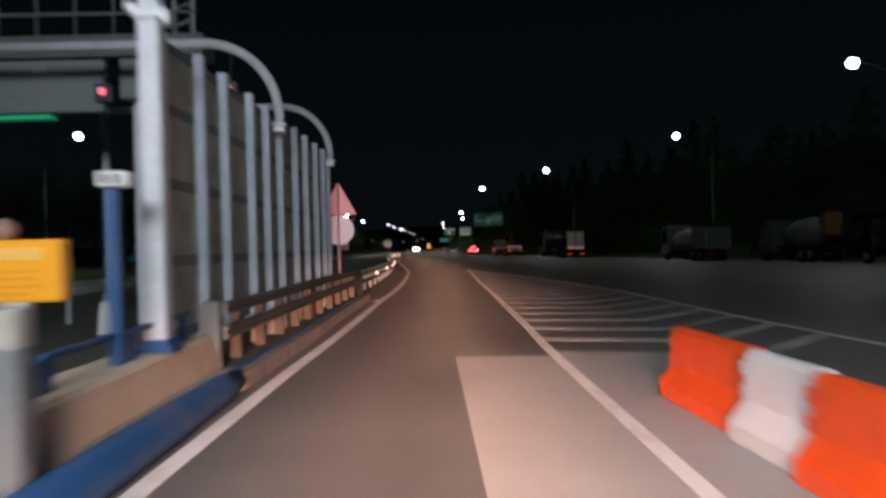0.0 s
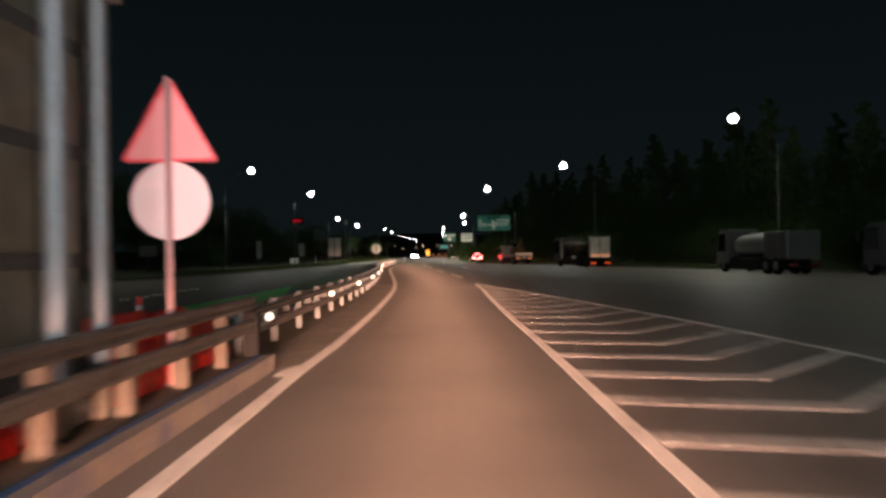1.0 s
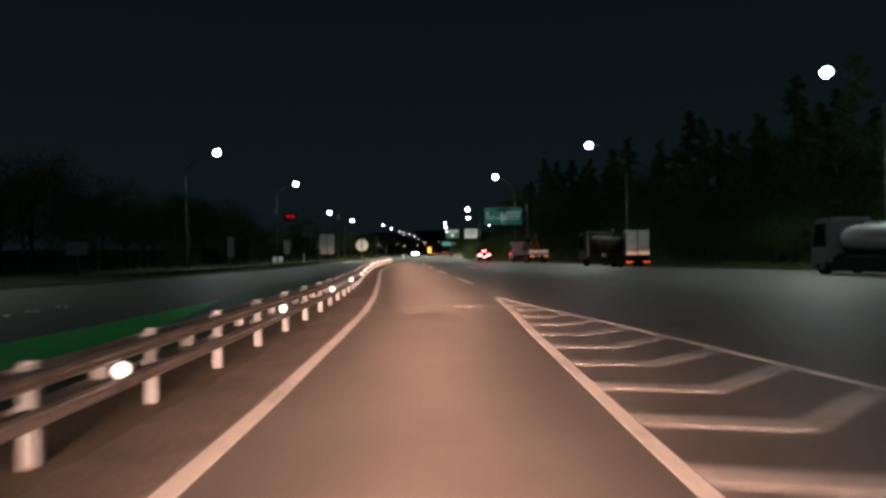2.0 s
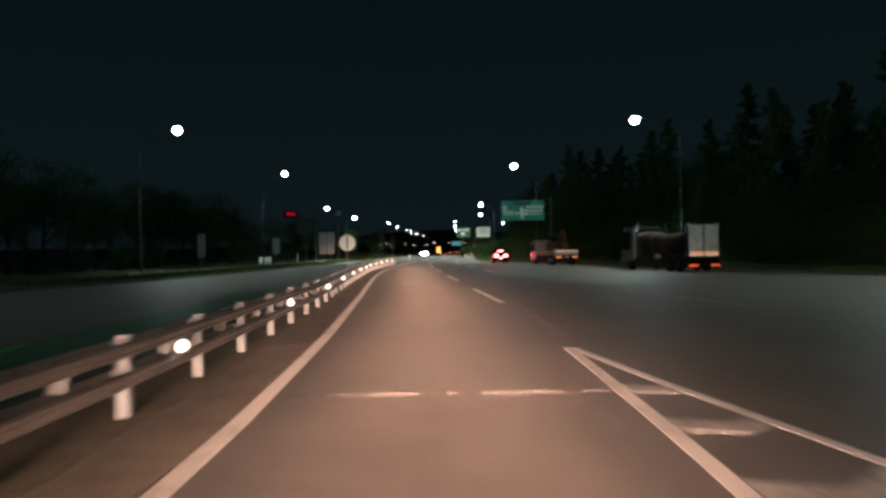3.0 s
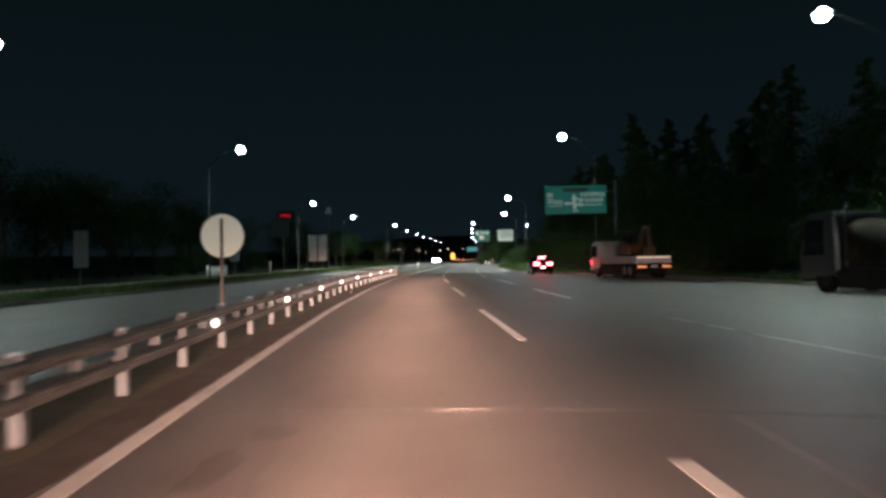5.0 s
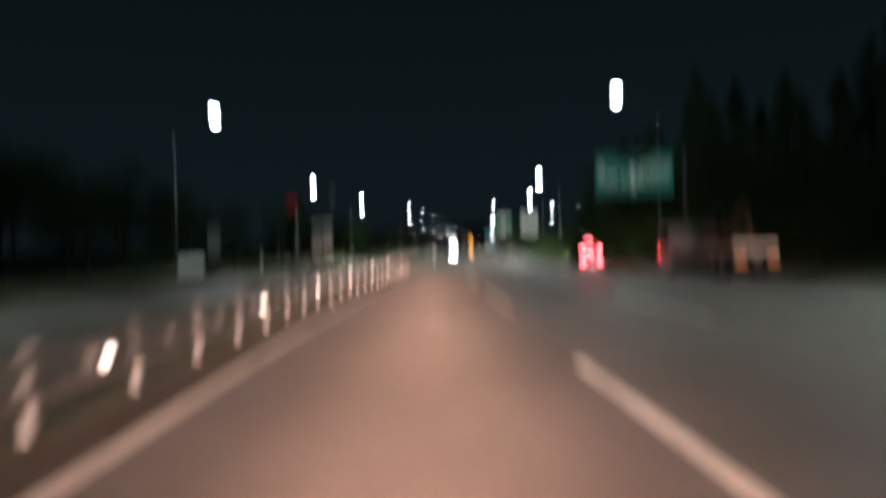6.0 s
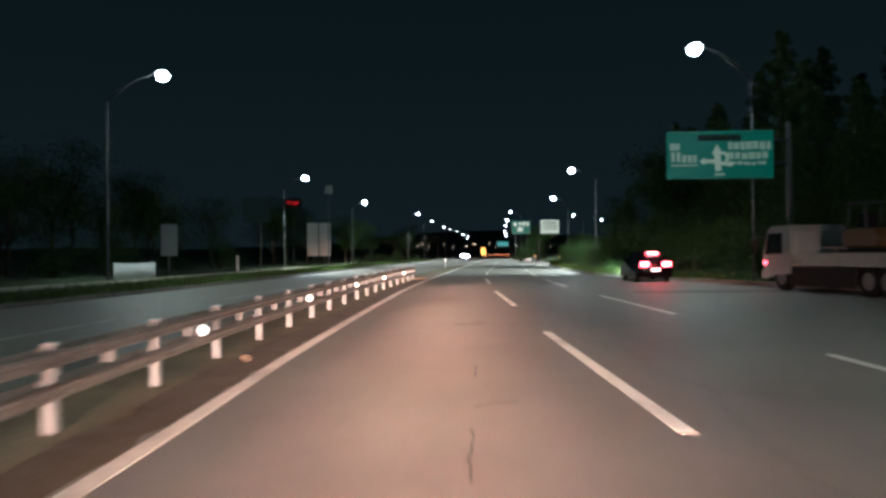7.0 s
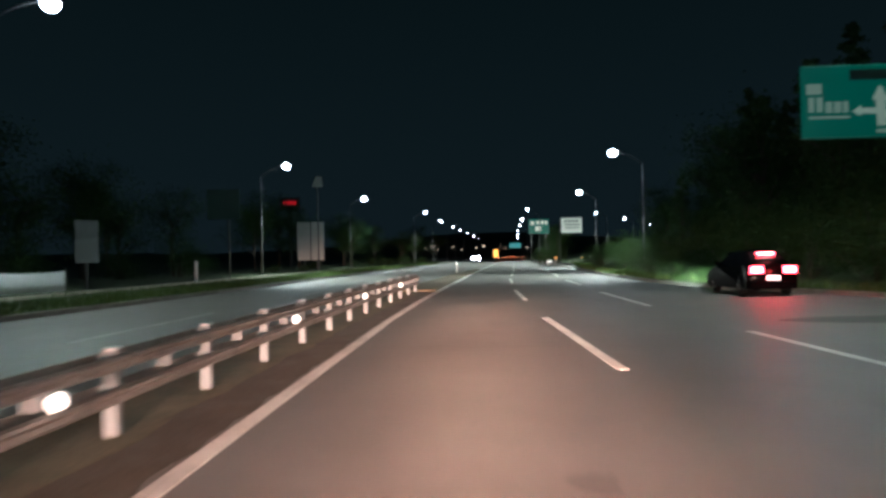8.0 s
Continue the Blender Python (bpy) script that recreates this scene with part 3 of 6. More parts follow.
for k in range(-10, 12):
    ay = interp(BEND_Y, k)
    ax = interp(BEND_X, ay)
    lx = interp(RIGHT_LINE, ay + 0.5) + 0.085
    ly = ay + 0.28 * (ax - lx)
    ry = ay
    for i in range(6):
        rx = interp(GORE_R, ry) - 0.07
        ry = ay + max(0.0, rx - ax)
    w = 0.40
    bm = bmesh.new()
    prism(bm, [(lx, ly - w / 2), (ax, ay - w / 2), (max(rx, ax + 0.02), ry - w / 2), (max(rx, ax + 0.02), ry + w / 2), (ax, ay + w / 2), (lx, ly + w / 2)], -0.004, 0.0035, "z")
    part("chevron", bm, M_CHEV, gore)

# ragged pale joints across the lane
random.seed(4)
for jy, spans in ((53.13, ((2.50, 3.42), (3.70, 3.82), (4.05, 4.45), (4.47, 4.88), (5.05, 5.4))), (75.35, ((3.05, 3.62), (4.25, 4.33))), (70.6, ((5.62, 5.95),)), (59.45, ((5.82, 6.05),))):
    for a, b in spans:
        bm = bmesh.new()
        n = 8
        top = [(a + (b - a) * i / n, jy + 0.010 + random.uniform(-0.008, 0.014)) for i in range(n + 1)]
        low = [(a + (b - a) * i / n, jy - 0.010 + random.uniform(-0.014, 0.008)) for i in range(n, -1, -1)]
        prism(bm, top + low, -0.003, 0.003, "z")
        solid("joint_filler", bm, M_CHALK, "pale worn joint filler across the lane", "road joint", "structure", "road joints")
CRACKS = ([(1.94, 94.9), (1.93, 95.4), (1.95, 96.0), (1.93, 96.3)], [(1.85, 90.55), (1.83, 91.1), (1.83, 91.65)], [(1.94, 98.9), (1.96, 99.3), (1.94, 99.7)],
          [(1.95, 97.2), (2.15, 97.38), (2.36, 97.42)], [(2.1, 53.1), (2.3, 53.2)], [(4.1, 52.9), (4.5, 53.0)],
          [(0.98, 75.35), (2.0, 75.45), (3.0, 75.4)], [(3.7, 75.35), (5.2, 75.2), (6.4, 74.9), (7.6, 74.65), (8.8, 74.4), (10.0, 74.15), (11.4, 73.9)], [(5.6, 70.8), (6.3, 70.55), (7.0, 70.35), (7.7, 70.2), (8.8, 70.05), (9.6, 69.95)])
for pts in CRACKS:
    bm = bmesh.new()
    along = abs(pts[-1][1] - pts[0][1]) > abs(pts[-1][0] - pts[0][0])
    fine = []
    for (xa, ya), (xb, yb) in zip(pts, pts[1:]):
        for q in range(4):
            u = q / 4
            fine.append((xa + (xb - xa) * u + random.uniform(-0.012, 0.012), ya + (yb - ya) * u + random.uniform(-0.012, 0.012)))
    fine.append(pts[-1])
    side = [0.5 * random.uniform(0.012, 0.034) for _ in fine]
    if along:
        pr = [(x - w, y) for (x, y), w in zip(fine, side)] + [(x + w, y) for (x, y), w in reversed(list(zip(fine, side)))]
    else:
        pr = [(x, y - w) for (x, y), w in zip(fine, side)] + [(x, y + w) for (x, y), w in reversed(list(zip(fine, side)))]
    prism(bm, pr, -0.003, 0.002, "z")
    solid("road_crack", bm, M_SEAM, "dark tar-filled crack in the asphalt", "road crack", "structure", "road cracks")

# worn seam where the old edge line was scrubbed off
bm = bmesh.new()
ribbon(bm, [(57.5, 5.72), (62, 5.70), (66, 5.62), (75, 5.74)], 0.10, -0.003, 0.0022, 0.8)
solid("road_seam", bm, M_SCRUB, "faint scrubbed remains of an old line", "road marking", "structure", "road markings")

bm = bmesh.new()
outline = []
for i in range(36):
    a = 2 * math.pi * i / 36
    q = 1 + random.uniform(-0.15, 0.15)
    outline.append((10.2 + 3.1 * math.cos(a), 116.6 + 0.8 * q * math.sin(a)))
prism(bm, outline, -0.003, 0.0015, "z")
solid("pavement", bm, M_DARKSTREAK, "long dark streak on the asphalt", "pavement", "structure", "stains")
for cx, cy, rx, ry in ((9.42, 76.1, 0.42, 0.24), (6.05, 92.6, 0.45, 0.35), (0.45, 78.5, 0.2, 0.5), (1.75, 68.9, 0.16, 0.7), (1.48, 71.0, 0.17, 0.55), (1.30, 72.5, 0.12, 0.35), (1.62, 73.4, 0.15, 0.6), (1.80, 74.5, 0.2, 0.25), (1.36, 63.5, 0.10, 0.45),
                       (1.97, 105.8, 0.16, 0.22), (1.86, 105.3, 0.34, 0.16), (-1.28, 105.0, 0.10, 0.2)):
    bm = bmesh.new()
    outline = []
    for i in range(16):
        a = 2 * math.pi * i / 16
        q = 1 + random.uniform(-0.28, 0.28)
        outline.append((cx + rx * q * math.cos(a), cy + ry * q * math.sin(a)))
    prism(bm, outline, -0.003, 0.0015, "z")
    solid("pavement", bm, M_STAIN, "dark oily stain on the asphalt", "pavement", "structure", "stains")

bm = bmesh.new()
outline = [(0.34 + 0.40 * math.cos(a) * (1 + 0.2 * math.sin(3 * a)), 71.0 + 0.17 * math.sin(a) * (1 + 0.25 * math.cos(5 * a))) for a in [2 * math.pi * k / 28 for k in range(28)]]
prism(bm, outline, -0.003, 0.005, "z")
solid("pavement", bm, M_SAND, "pale sand washed across the shoulder", "pavement", "structure", "stains")
bm = bmesh.new()
bmesh.ops.create_icosphere(bm, subdivisions=3, radius=0.085)
for v in bm.verts:
    v.co *= 1 + 0.45 * noise.noise(v.co * 14)
    v.co.z = max(-0.045, v.co.z * 0.55)
crumple = solid("litter_bag", bm, M_LITTER, "crumpled brown paper bag beside the guard rail", "litter")
crumple.location = (-1.14, 100.2, 0.048)

# reflective studs across the far lanes
random.seed(9)
bm0 = bmesh.new()
box(bm0, 0, 0, 0.02, 0.10, 0.09, 0.04, 0.01)
stud_mesh = mesh_of("road_stud", bm0, M_STUD)
for k in range(9):
    for dx in (0.0, 0.22):
        ob = new("road_stud", stud_mesh)
        ob.location = (-7.3 + dx + random.uniform(-0.05, 0.05), 43.5 + 1.55 * k + random.uniform(-0.1, 0.1), 0)
        tagged(ob, "small white reflective stud on the asphalt", "road stud", "road studs")

# ---------------------------------------------------------------- guard rail on the median
RAIL_X = [(32, 0.68), (34.7, 0.74), (39, 0.81), (43.5, 0.85), (48, 0.85), (52.3, 0.84), (54.5, 0.78), (56.7, 0.71), (58.9, 0.64), (61, 0.56), (63.2, 0.48), (65.4, 0.38), (67.6, 0.26), (69.8, 0.11),
          (72, -0.05), (76.4, -0.31), (80.8, -0.60), (91.8, -1.21), (96.1, -1.46), (100.5, -1.66), (104.9, -1.77), (109.3, -1.86), (118, -1.90), (122, -1.88), (134, -1.65)]


def shoulder(y0, y1, material, label, inner=0.26, outer=None):
    bm = bmesh.new()
    prev = None
    n = int((y1 - y0) / 0.35)
    for k in range(n + 1):
        y = y0 + (y1 - y0) * k / n
        b = interp(LEFT_LINE, y) - 0.10 - 0.10 * max(0.0, noise.noise((y * 1.9, 1.0, 0)) + 0.3) if outer is None else interp(RAIL_X, y) + outer - (0.16 * noise.noise((y * 0.8, 5.0, 0)) + 0.08 * noise.noise((y * 2.6, 7.0, 0)))
        a = interp(RAIL_X, y) + inner - (0.16 * noise.noise((y * 0.8, 5.0, 0)) + 0.08 * noise.noise((y * 2.6, 7.0, 0)))
        row = [bm.verts.new(p) for p in ((a, y, -0.003), (a, y, 0.003), (b, y, 0.003), (b, y, -0.003))]
        if prev:
            for q in range(3):
                bm.faces.new((prev[q], prev[q + 1], row[q + 1], row[q]))
        prev = row
    bmesh.ops.recalc_face_normals(bm, faces=bm.faces[:])
    solid("pavement", bm, material, label, "pavement", "structure")


shoulder(31.6, 57.5, M_SAND, "sandy gritty strip beside the guard rail")
shoulder(57.5, 131.5, M_GRIT, "dark gritty strip beside the guard rail")
bm = bmesh.new()
ribbon(bm, [(131.5, -1.75), (140, -1.45), (150, -1.05), (165, -0.35), (178, 0.15)], [(131.5, 1.7), (150, 1.3), (165, 0.9), (178, 0.2)], -0.02, 0.06, 1.5)
solid("pavement", bm, M_MOSS, "low weedy median strip past the rail end", "pavement", "structure")
shoulder(31.6, 131.5, M_MOSS, "dark mossy strip under the guard rail", -0.75, 0.256)


def rail_beam(bm, table, off, z, y0, y1, h, step=1.2):
    """A pressed rail: a shallow waved section drawn along the line."""
    sec = [(-0.02, -h / 2), (0.03, -h / 2 + 0.01), (0.045, -h / 4), (0.02, 0), (0.045, h / 4), (0.03, h / 2 - 0.01), (-0.02, h / 2)]
    prev = None
    n = int((y1 - y0) / step)
    first = None
    for i in range(n + 1):
        y = y0 + (y1 - y0) * i / n
        x = interp(table, y) + off
        s = 1 if off >= 0 else -1
        row = [bm.verts.new((x + s * u, y, z + v)) for u, v in sec]
        if prev:
            for k in range(len(sec)):
                f = bm.faces.new((prev[k], prev[(k + 1) % 7], row[(k + 1) % 7], row[k]))
        else:
            first = row
        prev = row
    bm.faces.new(first)
    bm.faces.new(prev)
    bmesh.ops.recalc_face_normals(bm, faces=bm.faces[:])
    return bm


median = thing("guard_rail", (0, 0, 0), "long low double-sided steel guard rail with pale posts", "guard rail")
for off in (0.13, -0.13):
    for z in (0.62, 0.36):
        bm = bmesh.new()
        part("rail", rail_beam(bm, RAIL_X, off, z, 32.2, 131.3, 0.12), M_RAIL, median, "dull brown-grey pressed steel rail")
bm = bmesh.new()
box(bm, 0, 0, 0.35, 0.12, 0.10, 0.71, 0.012)
post_mesh = mesh_of("post", bm, M_POST)
bm = bmesh.new()
disc(bm, (0, 0, 0.722), 0.07, 0.022, "z", 16)
cap_mesh = mesh_of("cap", bm, M_STEEL)
bm = bmesh.new()
disc(bm, (0.0, -0.02, 0), 0.062, 0.03, "y", 20)
refl_mesh = mesh_of("reflector", bm, M_REFLECT)
bm = bmesh.new()
box(bm, 0, 0, 0, 0.20, 0.10, 0.12, 0.01)
block_mesh = mesh_of("spacer", bm, M_POST)
bm = bmesh.new()
box(bm, 0, 0, 0, 0.14, 0.06, 0.14, 0.01)
brace_mesh = mesh_of("spacer", bm, M_POST)
bm = bmesh.new()
box(bm, 0, -0.02, 0, 0.10, 0.02, 0.045, 0.006)
slim_mesh = mesh_of("reflector", bm, M_REFLECT)
POST_START, POST_STEP = 32.54, 2.1933
for k in range(46):
    y = POST_START + POST_STEP * k
    x = interp(RAIL_X, y)
    p = new("post", post_mesh)
    p.parent, p.location = median, (x, y, 0)
    c = new("cap", cap_mesh)
    c.parent, c.location = p, (0, 0, 0)
    for z in (0.62, 0.36):
        s = new("spacer", block_mesh)
        s.parent, s.location = p, (0, 0, z)
    y = POST_START + POST_STEP * (k + 0.5)
    s = new("spacer", brace_mesh)
    s.parent, s.location = median, (interp(RAIL_X, y) - 0.02, y, 0.49)
for y in [33.6 + 6.58 * k for k in range(15)]:
    r = new("reflector", refl_mesh)
    r.parent, r.location = median, (interp(RAIL_X, y) + 0.19, y, 0.50)
    r["label"] = "round white reflector"
    r = new("reflector", slim_mesh)
    r.parent, r.location = median, (interp(RAIL_X, y) - 0.20, y, 0.52)

# ---------------------------------------------------------------- street lamps
def street_lamp(pole, head, top, label, light, group, lens=M_LAMP, size=1.0):
    ob = thing("street_lamp", (pole[0], pole[1], 0), label, "street lamp", group)
    hx, hy, hz = head[0] - pole[0], head[1] - pole[1], head[2]
    bm = bmesh.new()
    tube(bm, [(0, 0, -0.15), (0, 0, 2.0), (0, 0, top)], [0.07, 0.055, 0.034], 12)
    part("pole", bm, M_POLE, ob)
    bm = bmesh.new()
    box(bm, 0, 0, 0.02, 0.42, 0.42, 0.06, 0.01)
    tube(bm, [(0, 0, 0.03), (0, 0, 0.30)], [0.16, 0.12], 12)
    part("base_plate", bm, M_POLE, ob)
    bm = bmesh.new()
    arm = []
    for i in range(9):
        a = i / 8
        arm.append((hx * a, hy * a, top - 0.05 + (hz + 0.10 - top) * math.sin(a * math.pi / 2)))
    tube(bm, arm, [0.036 - 0.012 * i / 8 for i in range(9)], 8)
    part("arm", bm, M_ARM, ob)
    s = 1 if hx > 0 else -1
    bm = bmesh.new()
    prism(bm, [(hx - 0.30 * s, hz + 0.06), (hx - 0.30 * s, hz + 0.13), (hx + 0.10 * s, hz + 0.17), (hx + 0.40 * s, hz + 0.10), (hx + 0.42 * s, hz + 0.05)], hy - 0.16, hy + 0.16, "y")
    part("housing", bm, M_HOUSING, ob)
    bm = bmesh.new()
    bmesh.ops.create_uvsphere(bm, u_segments=24, v_segments=14, radius=1.0, matrix=Matrix.Translation((hx + 0.06 * s, hy, hz)) @ Matrix.Diagonal((0.29 * size, 0.27 * size, 0.25 * size, 1)))
    for f in bm.faces:
        f.smooth = True
    part("lens", bm, lens, ob, "white glowing lens")
    if light:
        wx, wy = head[0] + 0.06 * s, head[1]
        spot("street_light", (wx, wy, hz - 0.22), (wx + 4.6 * s, wy, 0), light, LAMP_TINT, 132, 0.9, 0.18)
    return ob


TALL = "tall galvanised street lamp with curved arm, lit white"
LOW = "slim shorter street lamp with straight arm, lit white"
street_lamp((28.9, 48.4), (25.3, 48.2, 10.4), 8.9, TALL, LAMP_WATT * 0.5, "tall street lamps")
street_lamp((26.84, 72.0), (23.9, 71.9, 10.15), 8.6, TALL, LAMP_WATT * 0.85, "tall street lamps")
street_lamp((19.78, 96.0), (16.66, 95.3, 9.85), 8.9, TALL, LAMP_WATT * 1.2, "tall street lamps")
street_lamp((13.4, 122.2), (11.28, 122.7, 10.0), 8.6, TALL, LAMP_WATT * 0.7, "tall street lamps")
street_lamp((-25.0, 65.5), (-22.25, 64.9, 10.2), 8.7, TALL, LAMP_WATT * 0.52, "tall street lamps")
street_lamp((-16.85, 96.9), (-14.2, 96.6, 9.93), 8.7, TALL, LAMP_WATT * 0.65, "tall street lamps")
street_lamp((-14.75, 123.3), (-12.70, 124.4, 9.80), 8.5, TALL, LAMP_WATT * 0.75, "tall street lamps")
street_lamp((-13.9, 150.6), (-12.37, 151.2, 7.7), 7.0, LOW, LAMP_WATT * 2.3, "low street lamps", M_LAMP, 0.84)
street_lamp((-13.2, 179.0), (-11.84, 179.6, 7.6), 6.9, LOW, LAMP_WATT * 2.3, "low street lamps", M_LAMP, 0.84)
street_lamp((10.9, 148.4), (9.13, 148.4, 7.65), 7.0, LOW, LAMP_WATT * 1.8, "low street lamps", M_LAMP, 0.84)
street_lamp((12.4, 179.8), (10.77, 179.8, 7.75), 7.0, LOW, LAMP_WATT * 2.3, "low street lamps", M_LAMP, 0.84)
for px, hx, yy in ((-9.2, -7.7, 207), (-8.7, -7.3, 234), (-7.8, -6.4, 262), (-7.0, -5.9, 284), (-6.0, -4.8, 312), (-5.0, -3.8, 345), (-4, -2.8, 380),
                   (8.2, 6.7, 205), (8.7, 7.2, 234), (9.5, 8.0, 265), (10.2, 8.8, 297), (11.5, 10.0, 335), (13.5, 12, 380), (19.4, 17.8, 218), (27.6, 26.0, 240), (40, 38, 275)):
    street_lamp((px, yy), (hx, yy, 7.6), 6.9, LOW, LAMP_WATT * 1.6 if yy < 236 else 0, "far street lamps", M_FARLAMP, 0.62 if yy < 250 else 0.45)

# ---------------------------------------------------------------- toll island
def panel_x(y):
    return 0.45 + (y - 17.0) * 0.0260


plinth = thing("toll_island", (0, 0, 0), "stained concrete island wall with a blue painted kerb", "toll island", "", "structure")
bm = bmesh.new()
prism(bm, [(0.18, 0.0), (0.80, 0.0), (0.78, 0.20), (0.70, 0.52), (0.66, 0.56), (0.18, 0.56)], 14.2, 18.40, "y")
part("wall", bm, M_STAINED, plinth, "stained tan concrete wall")
bm = bmesh.new()
prism(bm, [(-0.5, 0.0), (1.02, 0.0), (1.00, 0.14), (0.94, 0.17), (-0.5, 0.17)], 6.0, 18.3, "y")
part("base_slab", bm, M_CONC, plinth)
bm = bmesh.new()
tube(bm, [(1.00, 6.0, 0.11), (1.03, 15.0, 0.11), (1.04, 17.3, 0.11), (1.05, 17.95, 0.12)], [0.165, 0.165, 0.155, 0.11], 14)
part("blue_kerb", bm, M_BLUE, plinth, "rounded kerb in chipped blue paint")
bm = bmesh.new()
ribbon(bm, [(17.9, 1.04), (22, 1.13), (27, 1.20), (31.5, 1.31)], [(18, 0.22), (31.5, 0.20)], 0.0, 0.19, 0.7)
part("kerb", bm, M_BLUEWORN, plinth, "scuffed kerb with faded blue paint")
bm = bmesh.new()
ribbon(bm, [(18.45, 0.48), (24, 0.60), (31.4, 0.78)], [(18.4, 0.9), (31.3, 0.86)], 0.0, 0.16, 1.0)
part("base_slab", bm, M_ISLGROUND, plinth)

bm = bmesh.new()
ribbon(bm, [(18.2, 0.985), (22, 1.065), (27, 1.135), (31.4, 1.25)], [(18, 0.075), (24, 0.06), (31.3, 0.05)], 0.15, 0.196, 0.7)
part("painted_edge", bm, M_BLUE, plinth, "blue painted kerb edge")

# blue hand rail on the island wall
hr = thing("hand_rail", (0.50, 14.95, 0.56), "low flat blue hand rail on the island wall", "hand rail")
bm = bmesh.new()
m = Matrix.Rotation(radians(0.5), 4, "X")
box(bm, 0.0, 1.58, 0.245, 0.05, 3.10, 0.055, 0.012, m)
part("rail", bm, M_BLUE, hr)
bm = bmesh.new()
prism(bm, [(-0.22, -0.02), (0.12, -0.02), (0.12, 0.22), (-0.02, 0.25), (-0.16, 0.20)], -0.03, 0.03, "x")
bmesh.ops.bevel(bm, geom=bm.edges[:], offset=0.008, segments=2, affect="EDGES")
part("foot", bm, M_BLUE, hr, "broad blue foot plate")
for yy in (1.55, 2.95):
    bm = bmesh.new()
    box(bm, 0.0, yy, 0.12, 0.045, 0.12, 0.28, 0.01)
    part("stanchion", bm, M_BLUE, hr)

# tall white column that carries the gantry
col = thing("steel_column", (0.545, 17.08, 0.0), "tall square white steel column on the island", "column")
bm = bmesh.new()
box(bm, 0, 0, 3.6, 0.205, 0.23, 6.2, 0.02)
part("shaft", bm, M_WHITE_STEEL, col)
bm = bmesh.new()
box(bm, 0, 0, 0.58, 0.34, 0.34, 0.05, 0.01)
prism(bm, [(-0.15, 0.58), (0.15, 0.58), (0.12, 0.68), (-0.12, 0.68)], -0.15, 0.15, "y")
part("foot", bm, M_BLUE, col, "blue painted foot of the column")
bm = bmesh.new()
box(bm, 0, 0, 3.80, 0.30, 0.30, 0.12, 0.02)
box(bm, -0.16, -0.02, 3.86, 0.10, 0.26, 0.10, 0.02)
box(bm, 0.16, 0.02, 3.78, 0.08, 0.24, 0.16, 0.02)
part("clamp", bm, M_STEEL, col, "bolted grey clamp")

# screen wall of see-through panels between steel posts
screen = thing("screen_wall", (0, 0, 0), "tall wall of grimy clear panels between grey steel posts", "screen wall")
ys = [17.55, 18.75, 19.7, 21.0, 21.95, 22.9, 24.2, 25.25, 26.4, 27.4, 28.05]
for a, b in zip(ys, ys[1:]):
    for z0, z1 in ((0.62, 1.40), (1.44, 2.24), (2.28, 3.06), (3.10, 3.74)):
        bm = bmesh.new()
        xa, xb = panel_x(a) - 0.13, panel_x(b) - 0.13
        m = Matrix.Translation(((xa + xb) / 2, (a + b) / 2, (z0 + z1) / 2)) @ Matrix.Rotation(-math.atan2(xb - xa, b - a), 4, "Z")
        box(bm, 0, 0, 0, 0.014, b - a - 0.06, z1 - z0, 0, m)
        part("panel", bm, M_PANEL, screen)
for z in (0.60, 1.42, 2.26, 3.08, 3.76):
    bm = bmesh.new()
    ribbon(bm, [(17.5, panel_x(17.5) - 0.13), (28.1, panel_x(28.1) - 0.13)], 0.05, z - 0.06, z + 0.06, 1.2)
    part("cross_rail", bm, M_GANTRY, screen, "dull steel cross rail")
bm = bmesh.new()
box(bm, 0, 0, 2.16, 0.125, 0.13, 3.38, 0.012)
box(bm, 0, 0, 0.50, 0.24, 0.24, 0.10, 0.01)
sp_mesh = mesh_of("post", bm, M_SCREENPOST)
for yy in ys[1:]:
    o = new("post", sp_mesh)
    o.parent, o.location = screen, (panel_x(yy), yy, 0.0 if yy > 18.5 else 0.1)
bm = bmesh.new()
box(bm, 0, 0, 0.32, 0.12, 0.12, 0.66, 0.01)
st_mesh = mesh_of("stub", bm, M_CONC)
for yy in ys[1:]:
    o = new("stub", st_mesh)
    o.parent, o.location = screen, (panel_x(yy), yy, 0.10)
# bent roof tubes over the next lane
for yy, r in ((22.6, 1.25), (28.0, 1.18)):
    arch = thing("roof_tube", (panel_x(yy) + 0.08, yy, 3.80), "bent pale steel tube arching from the screen wall", "steel tube", "roof tubes")
    bm = bmesh.new()
    pts = [(0, 0, -0.25)] + [(-r + r * math.cos(a), 0, r * math.sin(a)) for a in [math.pi / 2 * i / 12 for i in range(13)]] + [(-r - 4.2, 0, r)]
    tube(bm, pts, 0.085, 12)
    part("tube", bm, M_WHITE_STEEL, arch)
    bm = bmesh.new()
    box(bm, 0, 0, -0.16, 0.26, 0.26, 0.05, 0.01)
    box(bm, 0.0, 0, -0.24, 0.20, 0.20, 0.10, 0.01)
    part("clamp", bm, M_STEEL, arch)
    bm = bmesh.new()
    tube(bm, [(-r - 4.2, 0, r + 0.06), (-r - 4.2, 0, -3.7)], 0.09, 10)
    part("leg", bm, M_WHITE_STEEL, arch)

# overhead gantry with boards above the neighbouring lane
gan = thing("toll_gantry", (0, 24.4, 0), "grey steel overhead gantry with dark lane boards", "gantry")
bm = bmesh.new()
box(bm, -6.2, 0, 5.45, 10.4, 0.8, 0.42, 0.03)
part("beam", bm, M_GANTRY, gan)
